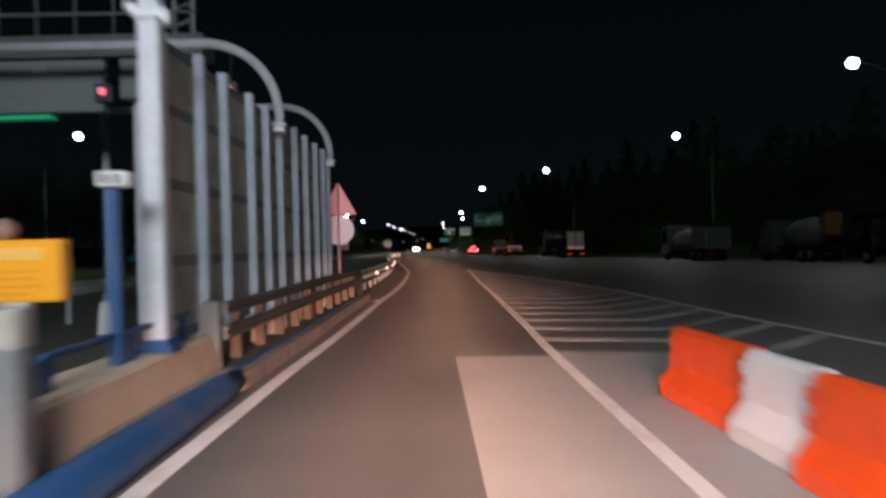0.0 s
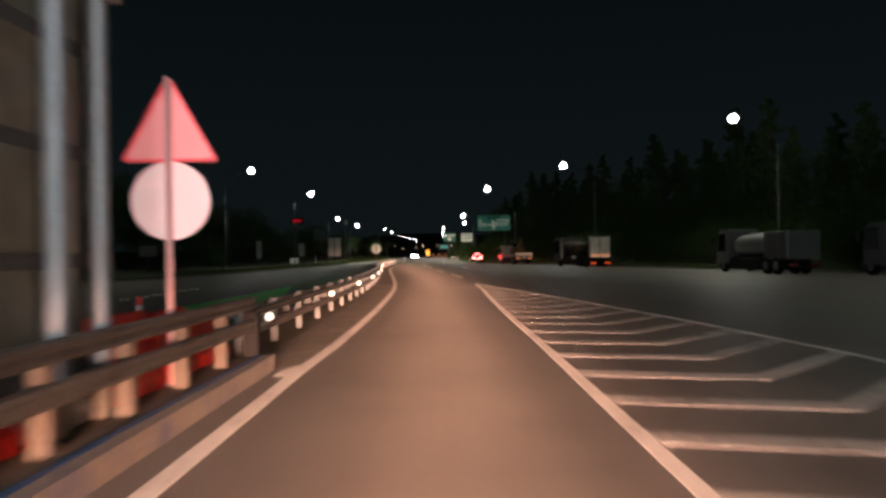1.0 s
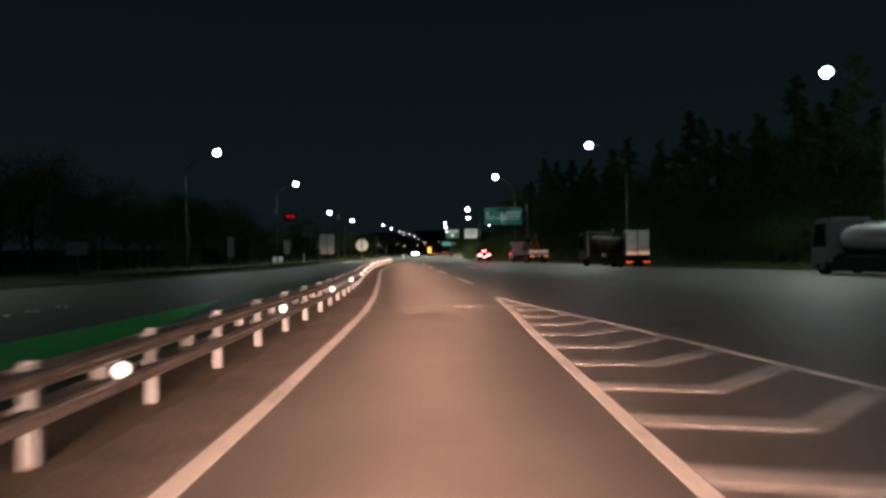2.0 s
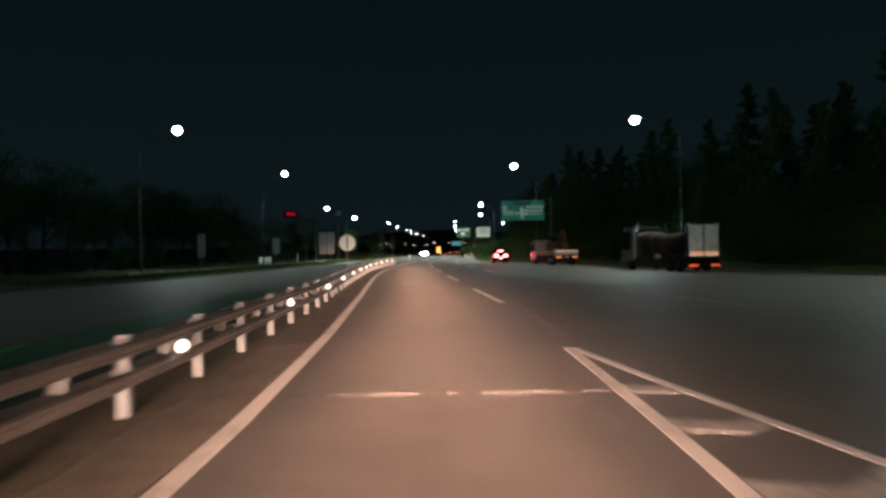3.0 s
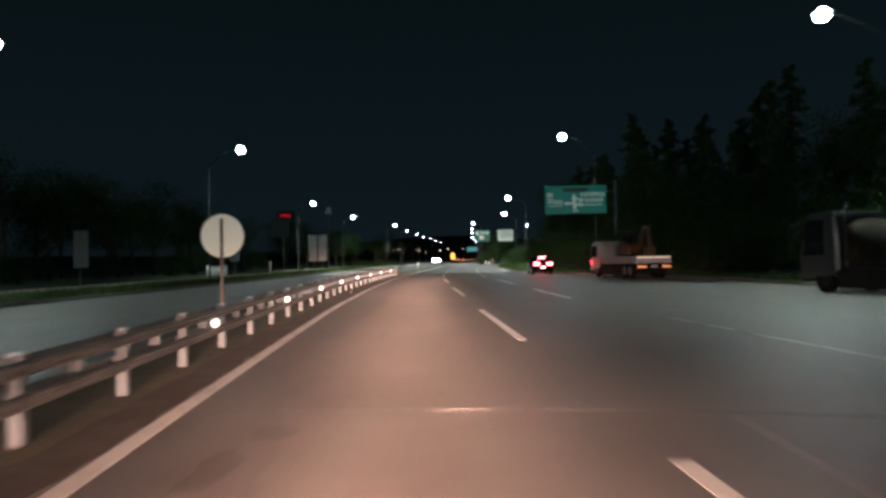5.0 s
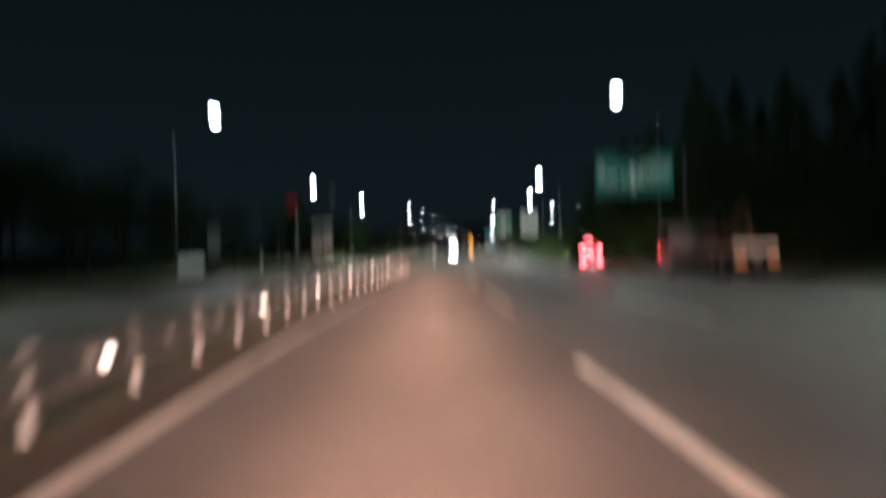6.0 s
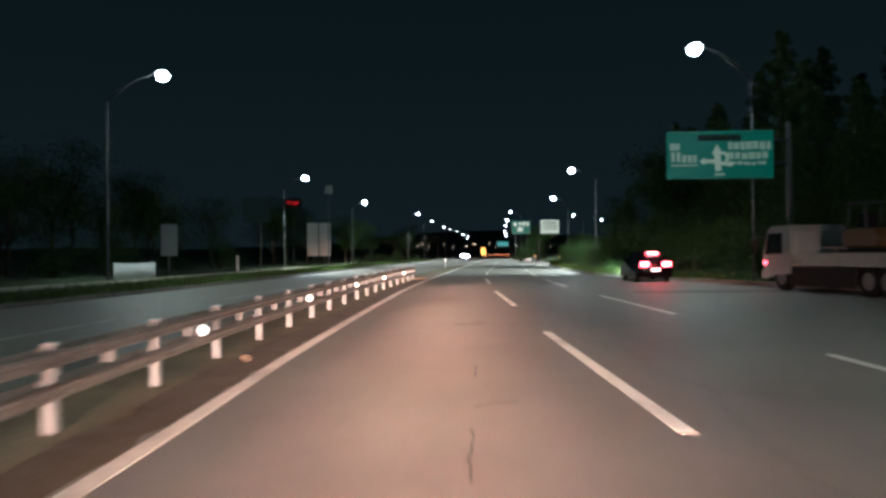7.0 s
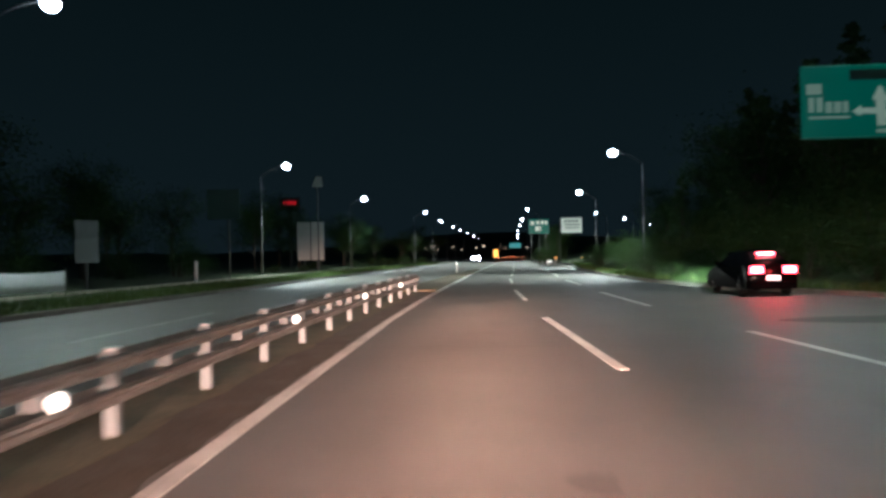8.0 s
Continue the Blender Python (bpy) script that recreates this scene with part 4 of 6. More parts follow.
for x in (-2.4, -11.2):
    bm = bmesh.new()
    box(bm, x, 0.2, 2.62, 0.26, 0.26, 5.24, 0.02)
    part("leg", bm, M_WHITE_STEEL, gan)
for z in (6.05, 6.6):
    bm = bmesh.new()
    tube(bm, [(-11.4, -0.38, z), (-1.1, -0.38, z)], 0.03, 8)
    part("rail_bar", bm, M_GANTRY, gan)
for k in range(15):
    bm = bmesh.new()
    tube(bm, [(-11.3 + 0.72 * k, -0.38, 5.66), (-11.3 + 0.72 * k, -0.38, 6.62)], 0.022, 6)
    part("baluster", bm, M_GANTRY, gan)
for x in (-1.55, -1.20):
    bm = bmesh.new()
    tube(bm, [(x, -0.3, 5.6), (x, -0.3, 8.4)], 0.045, 8)
    part("mast", bm, M_STEEL, gan)
for k in range(8):
    bm = bmesh.new()
    tube(bm, [(-1.55, -0.3, 5.8 + 0.32 * k), (-1.20, -0.3, 5.95 + 0.32 * k)], 0.018, 6)
    part("rung", bm, M_STEEL, gan)
for x0, x1, z0, z1, mm in ((-4.9, -2.9, 4.22, 5.2, M_LEDPANEL), (-7.4, -5.05, 4.22, 5.2, M_DARKSTEEL), (-2.6, -1.15, 4.45, 5.2, M_LEDPANEL)):
    bm = bmesh.new()
    box(bm, (x0 + x1) / 2, -0.2, (z0 + z1) / 2, x1 - x0, 0.28, z1 - z0, 0.02)
    part("lane_board", bm, mm, gan, "dark lane display board")
bm = bmesh.new()
box(bm, -6.1, -0.22, 4.14, 4.4, 0.24, 0.09, 0.01)
part("light_strip", bm, M_LEDGREEN, gan, "green light strip")
for x, z in ((-2.84, 4.53), (-0.49, 4.51)):
    bm = bmesh.new()
    box(bm, x, -0.46, z, 0.30, 0.18, 0.34, 0.02)
    tube(bm, [(x, -0.46, z + 0.17), (x, -0.3, 5.3)], 0.03, 8)
    lamp = part("signal_head", bm, M_DARKSTEEL, gan)
    bm = bmesh.new()
    box(bm, x, -0.56, z + 0.02, 0.12, 0.03, 0.12, 0.01)
    part("signal_lens", bm, M_LEDRED, lamp, "red glowing lens")
for x in (-4.15, -4.02):
    bm = bmesh.new()
    box(bm, x, -0.36, 5.0, 0.03, 0.02, 0.11)
    part("letter_bar", bm, M_SIGNTEXT, gan)

# guard rail on the island's edge
isl = thing("guard_rail", (0, 0, 0), "island guard rail with two dull rails on stub posts", "guard rail")
ISL_X = [(18.4, 0.72), (24, 0.83), (31.6, 1.07)]
for z in (0.84, 0.56):
    bm = bmesh.new()
    part("rail", rail_beam(bm, ISL_X, 0.06, z, 18.5, 31.6, 0.16, 0.8), M_ISLRAIL, isl)
bm = bmesh.new()
box(bm, 0, 0, 0.40, 0.14, 0.14, 0.80, 0.012)
ip_mesh = mesh_of("post", bm, M_STUB)
for k in range(10):
    yy = 19.4 + 1.25 * k
    o = new("post", ip_mesh)
    o.parent, o.location = isl, (interp(ISL_X, yy) - 0.06, yy, 0.08)
bm = bmesh.new()
box(bm, 0.66, 18.45, 0.48, 0.20, 0.20, 0.92, 0.02)
part("end_post", bm, M_POST, isl, "stout grey end post")
bm = bmesh.new()
box(bm, 1.10, 31.6, 0.36, 0.20, 0.14, 0.72, 0.02)
part("end_post", bm, M_CHASSIS, isl, "dark steel end post")

# red plastic barriers behind the rail
def plastic_barrier(m, mat_main, label, group, length=1.5, h=0.66):
    ob = thing("plastic_barrier", m, label, "traffic barrier", group)
    prof = [(-0.22, 0.0), (0.22, 0.0), (0.22, 0.14), (0.10, 0.30), (0.08, h - 0.04), (0.05, h), (-0.05, h), (-0.08, h - 0.04), (-0.10, 0.30), (-0.22, 0.14)]
    bm = bmesh.new()
    n = 8
    rings = []
    for i in range(n + 1):
        y = -length / 2 + length * i / n
        s = 0.97 if i in (0, n) else (1.0 if i % 2 else 0.90)
        rings.append([bm.verts.new((u * (s if v > 0.2 else 1), y, v)) for u, v in prof])
    for a, b in zip(rings, rings[1:]):
        for k in range(len(prof)):
            bm.faces.new((a[k], a[(k + 1) % 10], b[(k + 1) % 10], b[k]))
    bm.faces.new(list(reversed(rings[0])))
    bm.faces.new(rings[-1])
    bmesh.ops.recalc_face_normals(bm, faces=bm.faces[:])
    bmesh.ops.bevel(bm, geom=[e for e in bm.edges if e.calc_face_angle(0) > 0.9], offset=0.012, segments=2, affect="EDGES")
    part("shell", bm, mat_main, ob)
    for k, zz in enumerate((0.16, 0.34, 0.52)):
        bm = bmesh.new()
        box(bm, 0, length / 2 + 0.03, zz, 0.15, 0.12, 0.10, 0.012)
        part("lug", bm, mat_main, ob)
    return ob


for yy, turn, h, pale in ((26.5, -4, 0.72, False), (27.7, 1, 0.70, True), (28.9, -5, 0.76, False), (30.05, 0, 0.72, False), (31.15, -4, 0.62, False)):
    plastic_barrier(pose(0.44 + 0.03 * (yy - 26.5), yy, 0.16, 0, 0, turn), M_WPLASTIC if pale else M_REDPLASTIC,
                    "grubby white plastic barrier behind the guard rail" if pale else "red plastic barrier behind the guard rail", "island barriers", 0.96, h)
# flexible posts on the green strip past the island
for dx, dy in ((-1.75, 33.6), (-1.78, 35.4)):
    fp = thing("delineator_post", (dx, dy, 0), "faded red flexible post with a pale band", "delineator", "flexible posts")
    bm = bmesh.new()
    tube(bm, [(0, 0, -0.02), (0, 0, 0.05), (0, 0, 0.06), (0, 0, 0.72), (0, 0, 0.76)], [0.11, 0.10, 0.055, 0.05, 0.03], 14)
    part("post", bm, M_REDPLASTIC, fp)
    bm = bmesh.new()
    tube(bm, [(0, 0, 0.36), (0, 0, 0.60)], [0.060, 0.058], 14)
    part("band", bm, M_WPLASTIC, fp, "pale reflective band")
# orange and white row beside the toll lane
for k, (mm, lab) in enumerate(((M_ORANGE, "scuffed orange plastic water barrier on the slab"), (M_WPLASTIC, "grubby white plastic water barrier on the slab"),
                               (M_ORANGE, "scuffed orange plastic water barrier on the slab"), (M_WPLASTIC, "grubby white plastic water barrier on the slab"))):
    ln = (1.62, 0.98, 1.62, 0.98)[k]
    at = (16.20, 14.86, 13.52, 12.18)[k]
    plastic_barrier(pose(5.62, at, 0, 0, 0, 2.5), mm, lab, "water barriers", ln, 0.67)

# road signs seen from behind
def sign_back(name, at, label, plates, top, pole_mat, r=0.035, foot=-0.1):
    ob = thing(name, at, label, "road sign")
    bm = bmesh.new()
    tube(bm, [(0, 0, foot), (0, 0, top)], r, 12)
    part("pole", bm, pole_mat, ob)
    for kind, cz, size, mm in plates:
        bm = bmesh.new()
        if kind == "disc":
            disc(bm, (0, 0.05, cz), size, 0.012, "y", 40)
        else:
            pts = []
            for cx, cz2, a0 in ((0, cz + size * 0.86, 90), (-size * 0.47, cz, 210), (size * 0.47, cz, 330)):
                for d in (-50, -25, 0, 25, 50):
                    a = radians(a0 + d)
                    ox, oz = {90: (0, -0.05), 210: (0.035, 0.03), 330: (-0.035, 0.03)}[a0]
                    pts.append((cx + ox + 0.035 * math.cos(a), cz2 + oz + 0.035 * math.sin(a)))
            prism(bm, pts, 0.044, 0.056, "y")
            rim = bmesh.new()
            mid = (0.0, cz + size * 0.30)
            for (ua, va), (ub, vb) in zip(pts, pts[1:] + pts[:1]):
                k = 0.90
                q = [(ua, va), (ub, vb), (mid[0] + (ub - mid[0]) * k, mid[1] + (vb - mid[1]) * k), (mid[0] + (ua - mid[0]) * k, mid[1] + (va - mid[1]) * k)]
                prism(rim, q, 0.036, 0.043, "y")
        plate = part("plate", bm, mm, ob)
        if kind != "disc":
            part("rim", rim, M_SIGNRIM, plate, "red sign rim")
        for dz in ((-0.45, 0.45) if kind == "disc" else (0.25, 0.6)):
            zz = cz + dz * size
            hw = 0.8 * size if kind == "disc" else size * (0.42 - 0.46 * dz)
            bm = bmesh.new()
            box(bm, 0, 0.036, zz, 2 * hw, 0.016, 0.035, 0.003)
            part("bracket", bm, mm, plate)
    return ob


sign_back("warning_sign", (0.80, 29.5, 0.16), "red triangle and pale disc sign from behind, on a pole",
          (("tri", 2.235, 0.99, M_SIGNPINK), ("disc", 1.84, 0.395, M_SIGNPALE)), 3.07, M_SIGNPOLE)
sign_back("round_sign", (-0.865, 81.7, 0), "round pale sign from behind, clamped to the guard rail", (("disc", 1.89, 0.39, M_SIGNROUND),), 2.2, M_RAIL, 0.03, 0.34)

# board, display post and bollard on the island
yb = thing("notice_box", (0.0, 15.8, 0.17), "yellow notice box on a grey stand", "notice board")
bm = bmesh.new()
box(bm, -0.05, 0, 1.22, 0.66, 0.16, 0.50, 0.025)
part("box", bm, M_YELLOW, yb)
bm = bmesh.new()
box(bm, -0.10, -0.083, 1.36, 0.46, 0.012, 0.10)
part("pale_band", bm, M_YPALE, yb)
for k, (w, zz) in enumerate(((0.44, 1.22), (0.36, 1.16), (0.40, 1.10), (0.30, 1.04))):
    bm = bmesh.new()
    box(bm, -0.10, -0.082, zz, w, 0.01, 0.022)
    part("text_bar", bm, M_YTEXT, yb)
bm = bmesh.new()
box(bm, -0.12, 0.0, 0.49, 0.20, 0.16, 0.98, 0.02)
part("stand", bm, M_STEEL, yb)
bm = bmesh.new()
bmesh.ops.create_uvsphere(bm, u_segments=16, v_segments=10, radius=0.10, matrix=Matrix.Translation((-0.24, 0.05, 1.55)))
part("beacon", bm, M_BEACON, yb, "dull brown beacon dome")
dp = thing("display_post", (0.50, 16.2, 0.56), "blue post with a small pale display head", "display post")
bm = bmesh.new()
box(bm, 0, 0, 0.75, 0.10, 0.10, 1.50, 0.012)
part("post", bm, M_BLUE, dp)
bm = bmesh.new()
box(bm, 0.03, 0, 1.58, 0.27, 0.22, 0.14, 0.03)
hd = part("head", bm, M_WPLASTIC, dp)
for x in (-0.02, 0.08):
    bm = bmesh.new()
    box(bm, x, -0.112, 1.58, 0.05, 0.012, 0.08)
    part("digit", bm, M_STUB, hd, "dull brown figure")
bo = thing("bollard", (0.80, 14.03, 0.17), "square grey bollard with a pale top on the island", "bollard")
bm = bmesh.new()
box(bm, 0, 0, 0.40, 0.19, 0.19, 0.84, 0.02)
part("shaft", bm, M_GANTRY, bo)
bm = bmesh.new()
box(bm, 0, 0, 0.93, 0.175, 0.175, 0.24, 0.02)
part("cap", bm, M_CONC, bo)
# rail of the next lane
nl = thing("guard_rail", (0, 0, 0), "pale rail edging the next toll lane", "guard rail")
NL = [(14, -4.6), (30, -4.9)]
bm = bmesh.new()
part("rail", rail_beam(bm, NL, 0.06, 0.70, 14, 30, 0.16, 2), M_STEEL, nl)
for k in range(8):
    bm = bmesh.new()
    box(bm, interp(NL, 14.5 + 2 * k), 14.5 + 2 * k, 0.37, 0.1, 0.1, 0.76, 0.01)
    part("post", bm, M_STEEL, nl)
bm = bmesh.new()
prism(bm, [(-0.14, 0), (0.14, 0), (0.10, 0.45), (0.07, 0.62), (-0.07, 0.62), (-0.10, 0.45)], -0.14, 0.14, "y")
solid("marker_block", bm, M_WPLASTIC, "white tapered plastic marker block", "marker", "", "").location = (-3.0, 24.2, 0)

# ---------------------------------------------------------------- vehicles
def wheel(parent, x, y, r, w, steel=None):
    bm = bmesh.new()
    s = 1 if x > 0 else -1
    tube(bm, [(x - s * w, y, r), (x - s * w * 0.9, y, r), (x - s * w * 0.1, y, r), (x, y, r)], [r * 0.93, r, r, r * 0.93], 24)
    t = part("wheel", bm, M_RUBBER, parent, "black rubber tyre")
    bm = bmesh.new()
    tube(bm, [(x - s * 0.05, y, r), (x + s * 0.012, y, r)], [r * 0.58, r * 0.55], 20)
    part("rim", bm, steel or M_RIM, t)
    bm = bmesh.new()
    tube(bm, [(x, y, r), (x + s * 0.04, y, r)], [r * 0.22, r * 0.16], 14)
    part("hub", bm, steel or M_RIM, t)


def truck_cab(ob, y1, w, h, paint, length=1.75):
    """Cab-over front: sloped screen, side windows, bumper, mirrors. y1 is its nose."""
    y0 = y1 - length
    bm = bmesh.new()
    prism(bm, [(y0, 0.55), (y1, 0.45), (y1 + 0.02, 1.25), (y1 - 0.22, h - 0.22), (y1 - 0.42, h), (y0 + 0.1, h + 0.02), (y0, h - 0.1)], -w / 2, w / 2, "x")
    bmesh.ops.bevel(bm, geom=bm.edges[:], offset=0.05, segments=2, affect="EDGES")
    cab = part("cab", bm, paint, ob)
    bm = bmesh.new()
    m = Matrix.Translation((0, y1 - 0.085, 1.25 + (h - 1.5) / 2 + 0.02)) @ Matrix.Rotation(math.atan2(0.24, h - 1.47), 4, "X")
    box(bm, 0, 0.0, 0, w - 0.24, 0.03, h - 1.62, 0.01, m)
    part("windscreen", bm, M_GLASS, cab)
    for s in (-1, 1):
        bm = bmesh.new()
        prism(bm, [(y0 + 0.52, 1.28), (y1 - 0.14, 1.24), (y1 - 0.34, h - 0.26), (y0 + 0.52, h - 0.24)], s * (w / 2 - 0.01), s * (w / 2 + 0.006), "x")
        part("side_window", bm, M_GLASS, cab)
        bm = bmesh.new()
        tube(bm, [(s * w / 2, y1 - 0.1, h - 0.35), (s * (w / 2 + 0.22), y1 + 0.12, h - 0.35), (s * (w / 2 + 0.22), y1 + 0.12, h - 0.95)], 0.02, 6)
        arm = part("mirror_arm", bm, M_DARKSTEEL, cab)
        bm = bmesh.new()
        box(bm, s * (w / 2 + 0.22), y1 + 0.10, h - 0.68, 0.20, 0.08, 0.42, 0.02)
        part("mirror", bm, M_CHASSIS, arm, "black-backed mirror")
    bm = bmesh.new()
    box(bm, 0, y1 + 0.02, 0.52, w, 0.20, 0.30, 0.04)
    part("bumper", bm, paint, cab)
    return cab


def truck(at, yaw, length, w, h, paint, label, wheels, lamp=None, group="parked trucks", lamp_z=0.52, steel=None):
    ob = thing("truck", pose(at[0], at[1], 0, 0, 0, yaw), label, "truck", group)
    bm = bmesh.new()
    for s in (-1, 1):
        box(bm, s * 0.38, length / 2, 0.72, 0.10, length - 0.5, 0.22, 0.01)
    for k in range(5):
        box(bm, 0, 0.6 + k * (length - 1.4) / 4, 0.72, 0.72, 0.10, 0.16)
    part("chassis", bm, M_CHASSIS, ob)
    truck_cab(ob, length - 0.05, w, h, paint)
    for yy in wheels:
        for s in (-1, 1):
            wheel(ob, s * (w / 2 - 0.02), yy, 0.46, 0.28, steel)
    for s in (-1, 1):
        bm = bmesh.new()
        box(bm, s * (w / 2 - 0.32), -0.05, lamp_z, 0.52, 0.06, 0.13, 0.015)
        part("rear_lamp", bm, lamp or M_DULLRED, ob, "red rear lamp unit")
    bm = bmesh.new()
    box(bm, 0, 0.02, 0.42, w - 0.3, 0.08, 0.10, 0.01)
    part("rear_bar", bm, M_CHASSIS, ob)
    return ob


# covered cargo truck with pale rear doors
# cab and rims near black: shade on this side is put into their colour
ct = truck((18.28, 87.45), 12.6, 8.15, 2.0, 2.72, M_CABSHADE, "covered cargo truck with dark tarpaulin and pale doors", (1.1, 2.1, 6.9), M_REDTAPE, lamp_z=0.36, steel=M_CHASSIS)
bm = bmesh.new()
secs = []
for i in range(11):
    yy = 0.15 + 5.7 * i / 10
    sag = 0.12 * math.sin(i * 2.1) + 0.06 * math.sin(i * 5.3)
    top = 2.35 - 0.25 * math.sin(math.pi * i / 10) + sag * 0.5
    secs.append([bm.verts.new(p) for p in ((-0.98, yy, 1.0), (-0.99, yy, top - 0.18), (-0.6, yy, top), (0, yy, top + 0.05), (0.6, yy, top), (0.99, yy, top - 0.18), (0.98, yy, 1.0))])
for a, b in zip(secs, secs[1:]):
    for k in range(7):
        f = bm.faces.new((a[k], a[(k + 1) % 7], b[(k + 1) % 7], b[k]))
        f.smooth = True
bm.faces.new(secs[0])
bm.faces.new(secs[-1])
bmesh.ops.recalc_face_normals(bm, faces=bm.faces[:])
part("tarpaulin", bm, M_TARP, ct, "sagging dark tarpaulin cover")
for s in (-1, 1):
    # bar added along the cab corner: light caught there, painted as pale metal
    bm = bmesh.new()
    tube(bm, [(s * 0.99, 6.28, 0.75), (s * 0.99, 6.30, 1.7), (s * 0.97, 6.42, 2.45), (s * 0.93, 6.46, 2.68)], [0.07, 0.08, 0.06, 0.04], 8)
    part("pale_corner", bm, M_PALEMETAL, ct, "pale cab corner, caught light in its colour")
    bm = bmesh.new()
    tube(bm, [(s * 0.99, 0.18, 0.9), (s * 0.99, 0.18, 2.45), (s * 0.94, 0.10, 2.66), (s * 0.80, 0.06, 2.70)], 0.055, 8)
    part("pale_corner", bm, M_PALEMETAL, ct, "pale corner of the rear frame")
bm = bmesh.new()
tube(bm, [(-1.0, 3.05, 0.88), (-1.0, 3.10, 0.88), (-1.0, 3.55, 0.88), (-1.0, 3.60, 0.88)], [0.08, 0.13, 0.13, 0.08], 12)
part("air_tank", bm, M_PALEMETAL, ct, "pale metal air tank")
for s in (-1, 1):
    bm = bmesh.new()
    box(bm, s * 0.47, 0.03, 1.72, 0.86, 0.10, 1.72, 0.02)
    box(bm, s * 0.47, -0.03, 1.72, 0.05, 0.03, 1.6, 0.006)
    part("rear_door", bm, M_DOORS, ct, "pale rear door")
    bm = bmesh.new()
    box(bm, s * 0.47, -0.045, 1.06, 0.80, 0.02, 0.10)
    part("reflective_band", bm, M_ORTAPE, ct, "orange reflective band")
    bm = bmesh.new()
    box(bm, s * 0.47, -0.045, 0.96, 0.80, 0.02, 0.07)
    part("reflective_band", bm, M_TAPEPALE, ct, "pale reflective band")
    bm = bmesh.new()
    tube(bm, [(s * 0.95, 5.95, 0.9), (s * 0.95, 5.95, 2.75), (s * 0.95, 5.85, 2.95)], 0.07, 10)
    part("exhaust_pipe", bm, M_CHROME, ct, "chrome exhaust pipe")
bm = bmesh.new()
box(bm, 0, 3.0, 0.93, 1.96, 5.6, 0.14, 0.02)
part("deck", bm, M_CHASSIS, ct)
bm = bmesh.new()
box(bm, 0.0, 0.02, 2.60, 1.9, 0.12, 0.07, 0.02)
part("door_header", bm, M_DOORS, ct)
for s in (-1, 1):
    bm = bmesh.new()
    box(bm, s * 0.85, 4.2, 0.62, 0.30, 0.9, 0.42, 0.06)
    part("side_box", bm, M_CHASSIS, ct)

# tank truck
tt = truck((23.1, 61.2), 3.5, 8.4, 1.9, 2.6, M_CABDARK, "tank truck with a brushed metal tank", (1.2, 2.3, 7.5))
bm = bmesh.new()
pts = []
for yy, s in ((2.55, 0.55), (2.65, 0.92), (2.8, 1.0), (6.1, 1.0), (6.25, 0.92), (6.35, 0.55)):
    pts.append([bm.verts.new((0.90 * s * math.cos(a), yy, 1.58 + 0.66 * s * math.sin(a))) for a in [2 * math.pi * k / 28 for k in range(28)]])
for a, b in zip(pts, pts[1:]):
    for k in range(28):
        f = bm.faces.new((a[k], a[(k + 1) % 28], b[(k + 1) % 28], b[k]))
        f.smooth = True
bm.faces.new(pts[0])
bm.faces.new(pts[-1])
bmesh.ops.recalc_face_normals(bm, faces=bm.faces[:])
part("tank", bm, M_SILVER, tt, "brushed metal tank")
bm = bmesh.new()
box(bm, 0, 1.25, 1.58, 1.84, 2.50, 1.50, 0.05)
part("rear_cabinet", bm, M_CABBLUE, tt, "dark pump cabinet")
for k in range(5):
    for s in (-1, 1):
        bm = bmesh.new()
        box(bm, s * 0.93, 0.2 + 0.52 * k, 1.58, 0.03, 0.06, 1.4, 0.006)
        part("rib", bm, M_DARKSTEEL, tt)
for yy in (3.3, 4.3, 5.3):
    bm = bmesh.new()
    tube(bm, [(0, yy, 2.20), (0, yy, 2.33)], 0.24, 18)
    part("hatch", bm, M_STEEL, tt)
bm = bmesh.new()
box(bm, 0, 4.2, 0.90, 1.5, 5.3, 0.12, 0.02)
part("saddle", bm, M_CHASSIS, tt)
for s in (-1, 1):
    bm = bmesh.new()
    box(bm, s * 0.85, 4.6, 0.68, 0.12, 2.4, 0.42, 0.03)
    part("side_guard", bm, M_CABBLUE, tt)

# dark open truck with a pale drum, and another behind it
dt = truck((26.4, 52.3), 3.5, 7.0, 1.9, 2.6, M_CABBLUE, "dim truck with a pale round drum body", (1.2, 2.2, 6.4))
bm = bmesh.new()
pts = []
for yy, s, z in ((0.5, 0.40, 1.95), (1.0, 0.65, 1.9), (2.2, 0.88, 1.8), (3.5, 0.88, 1.72), (4.5, 0.62, 1.66), (4.8, 0.42, 1.64)):
    pts.append([bm.verts.new((1.02 * s * math.cos(a), yy, z + 0.98 * s * math.sin(a))) for a in [2 * math.pi * k / 24 for k in range(24)]])
for a, b in zip(pts, pts[1:]):
    for k in range(24):
        f = bm.faces.new((a[k], a[(k + 1) % 24], b[(k + 1) % 24], b[k]))
        f.smooth = True
bm.faces.new(pts[0])
bm.faces.new(pts[-1])
bmesh.ops.recalc_face_normals(bm, faces=bm.faces[:])
part("drum", bm, M_CABDARK, dt, "pale tapering drum")
bm = bmesh.new()
prism(bm, [(0.1, 1.6), (0.7, 1.4), (0.9, 2.6), (0.2, 2.9)], -0.5, 0.5, "x")
part("chute", bm, M_EXCAV, dt, "rusty orange chute")
bm = bmesh.new()
box(bm, 0, 2.7, 0.9, 1.5, 5.0, 0.12, 0.02)
part("frame", bm, M_CHASSIS, dt)
ot = truck((27.7, 42.6), 4.5, 8.0, 2.1, 2.6, M_CARBLACK, "dark cargo truck with high plain sides", (1.2, 2.2, 6.5))
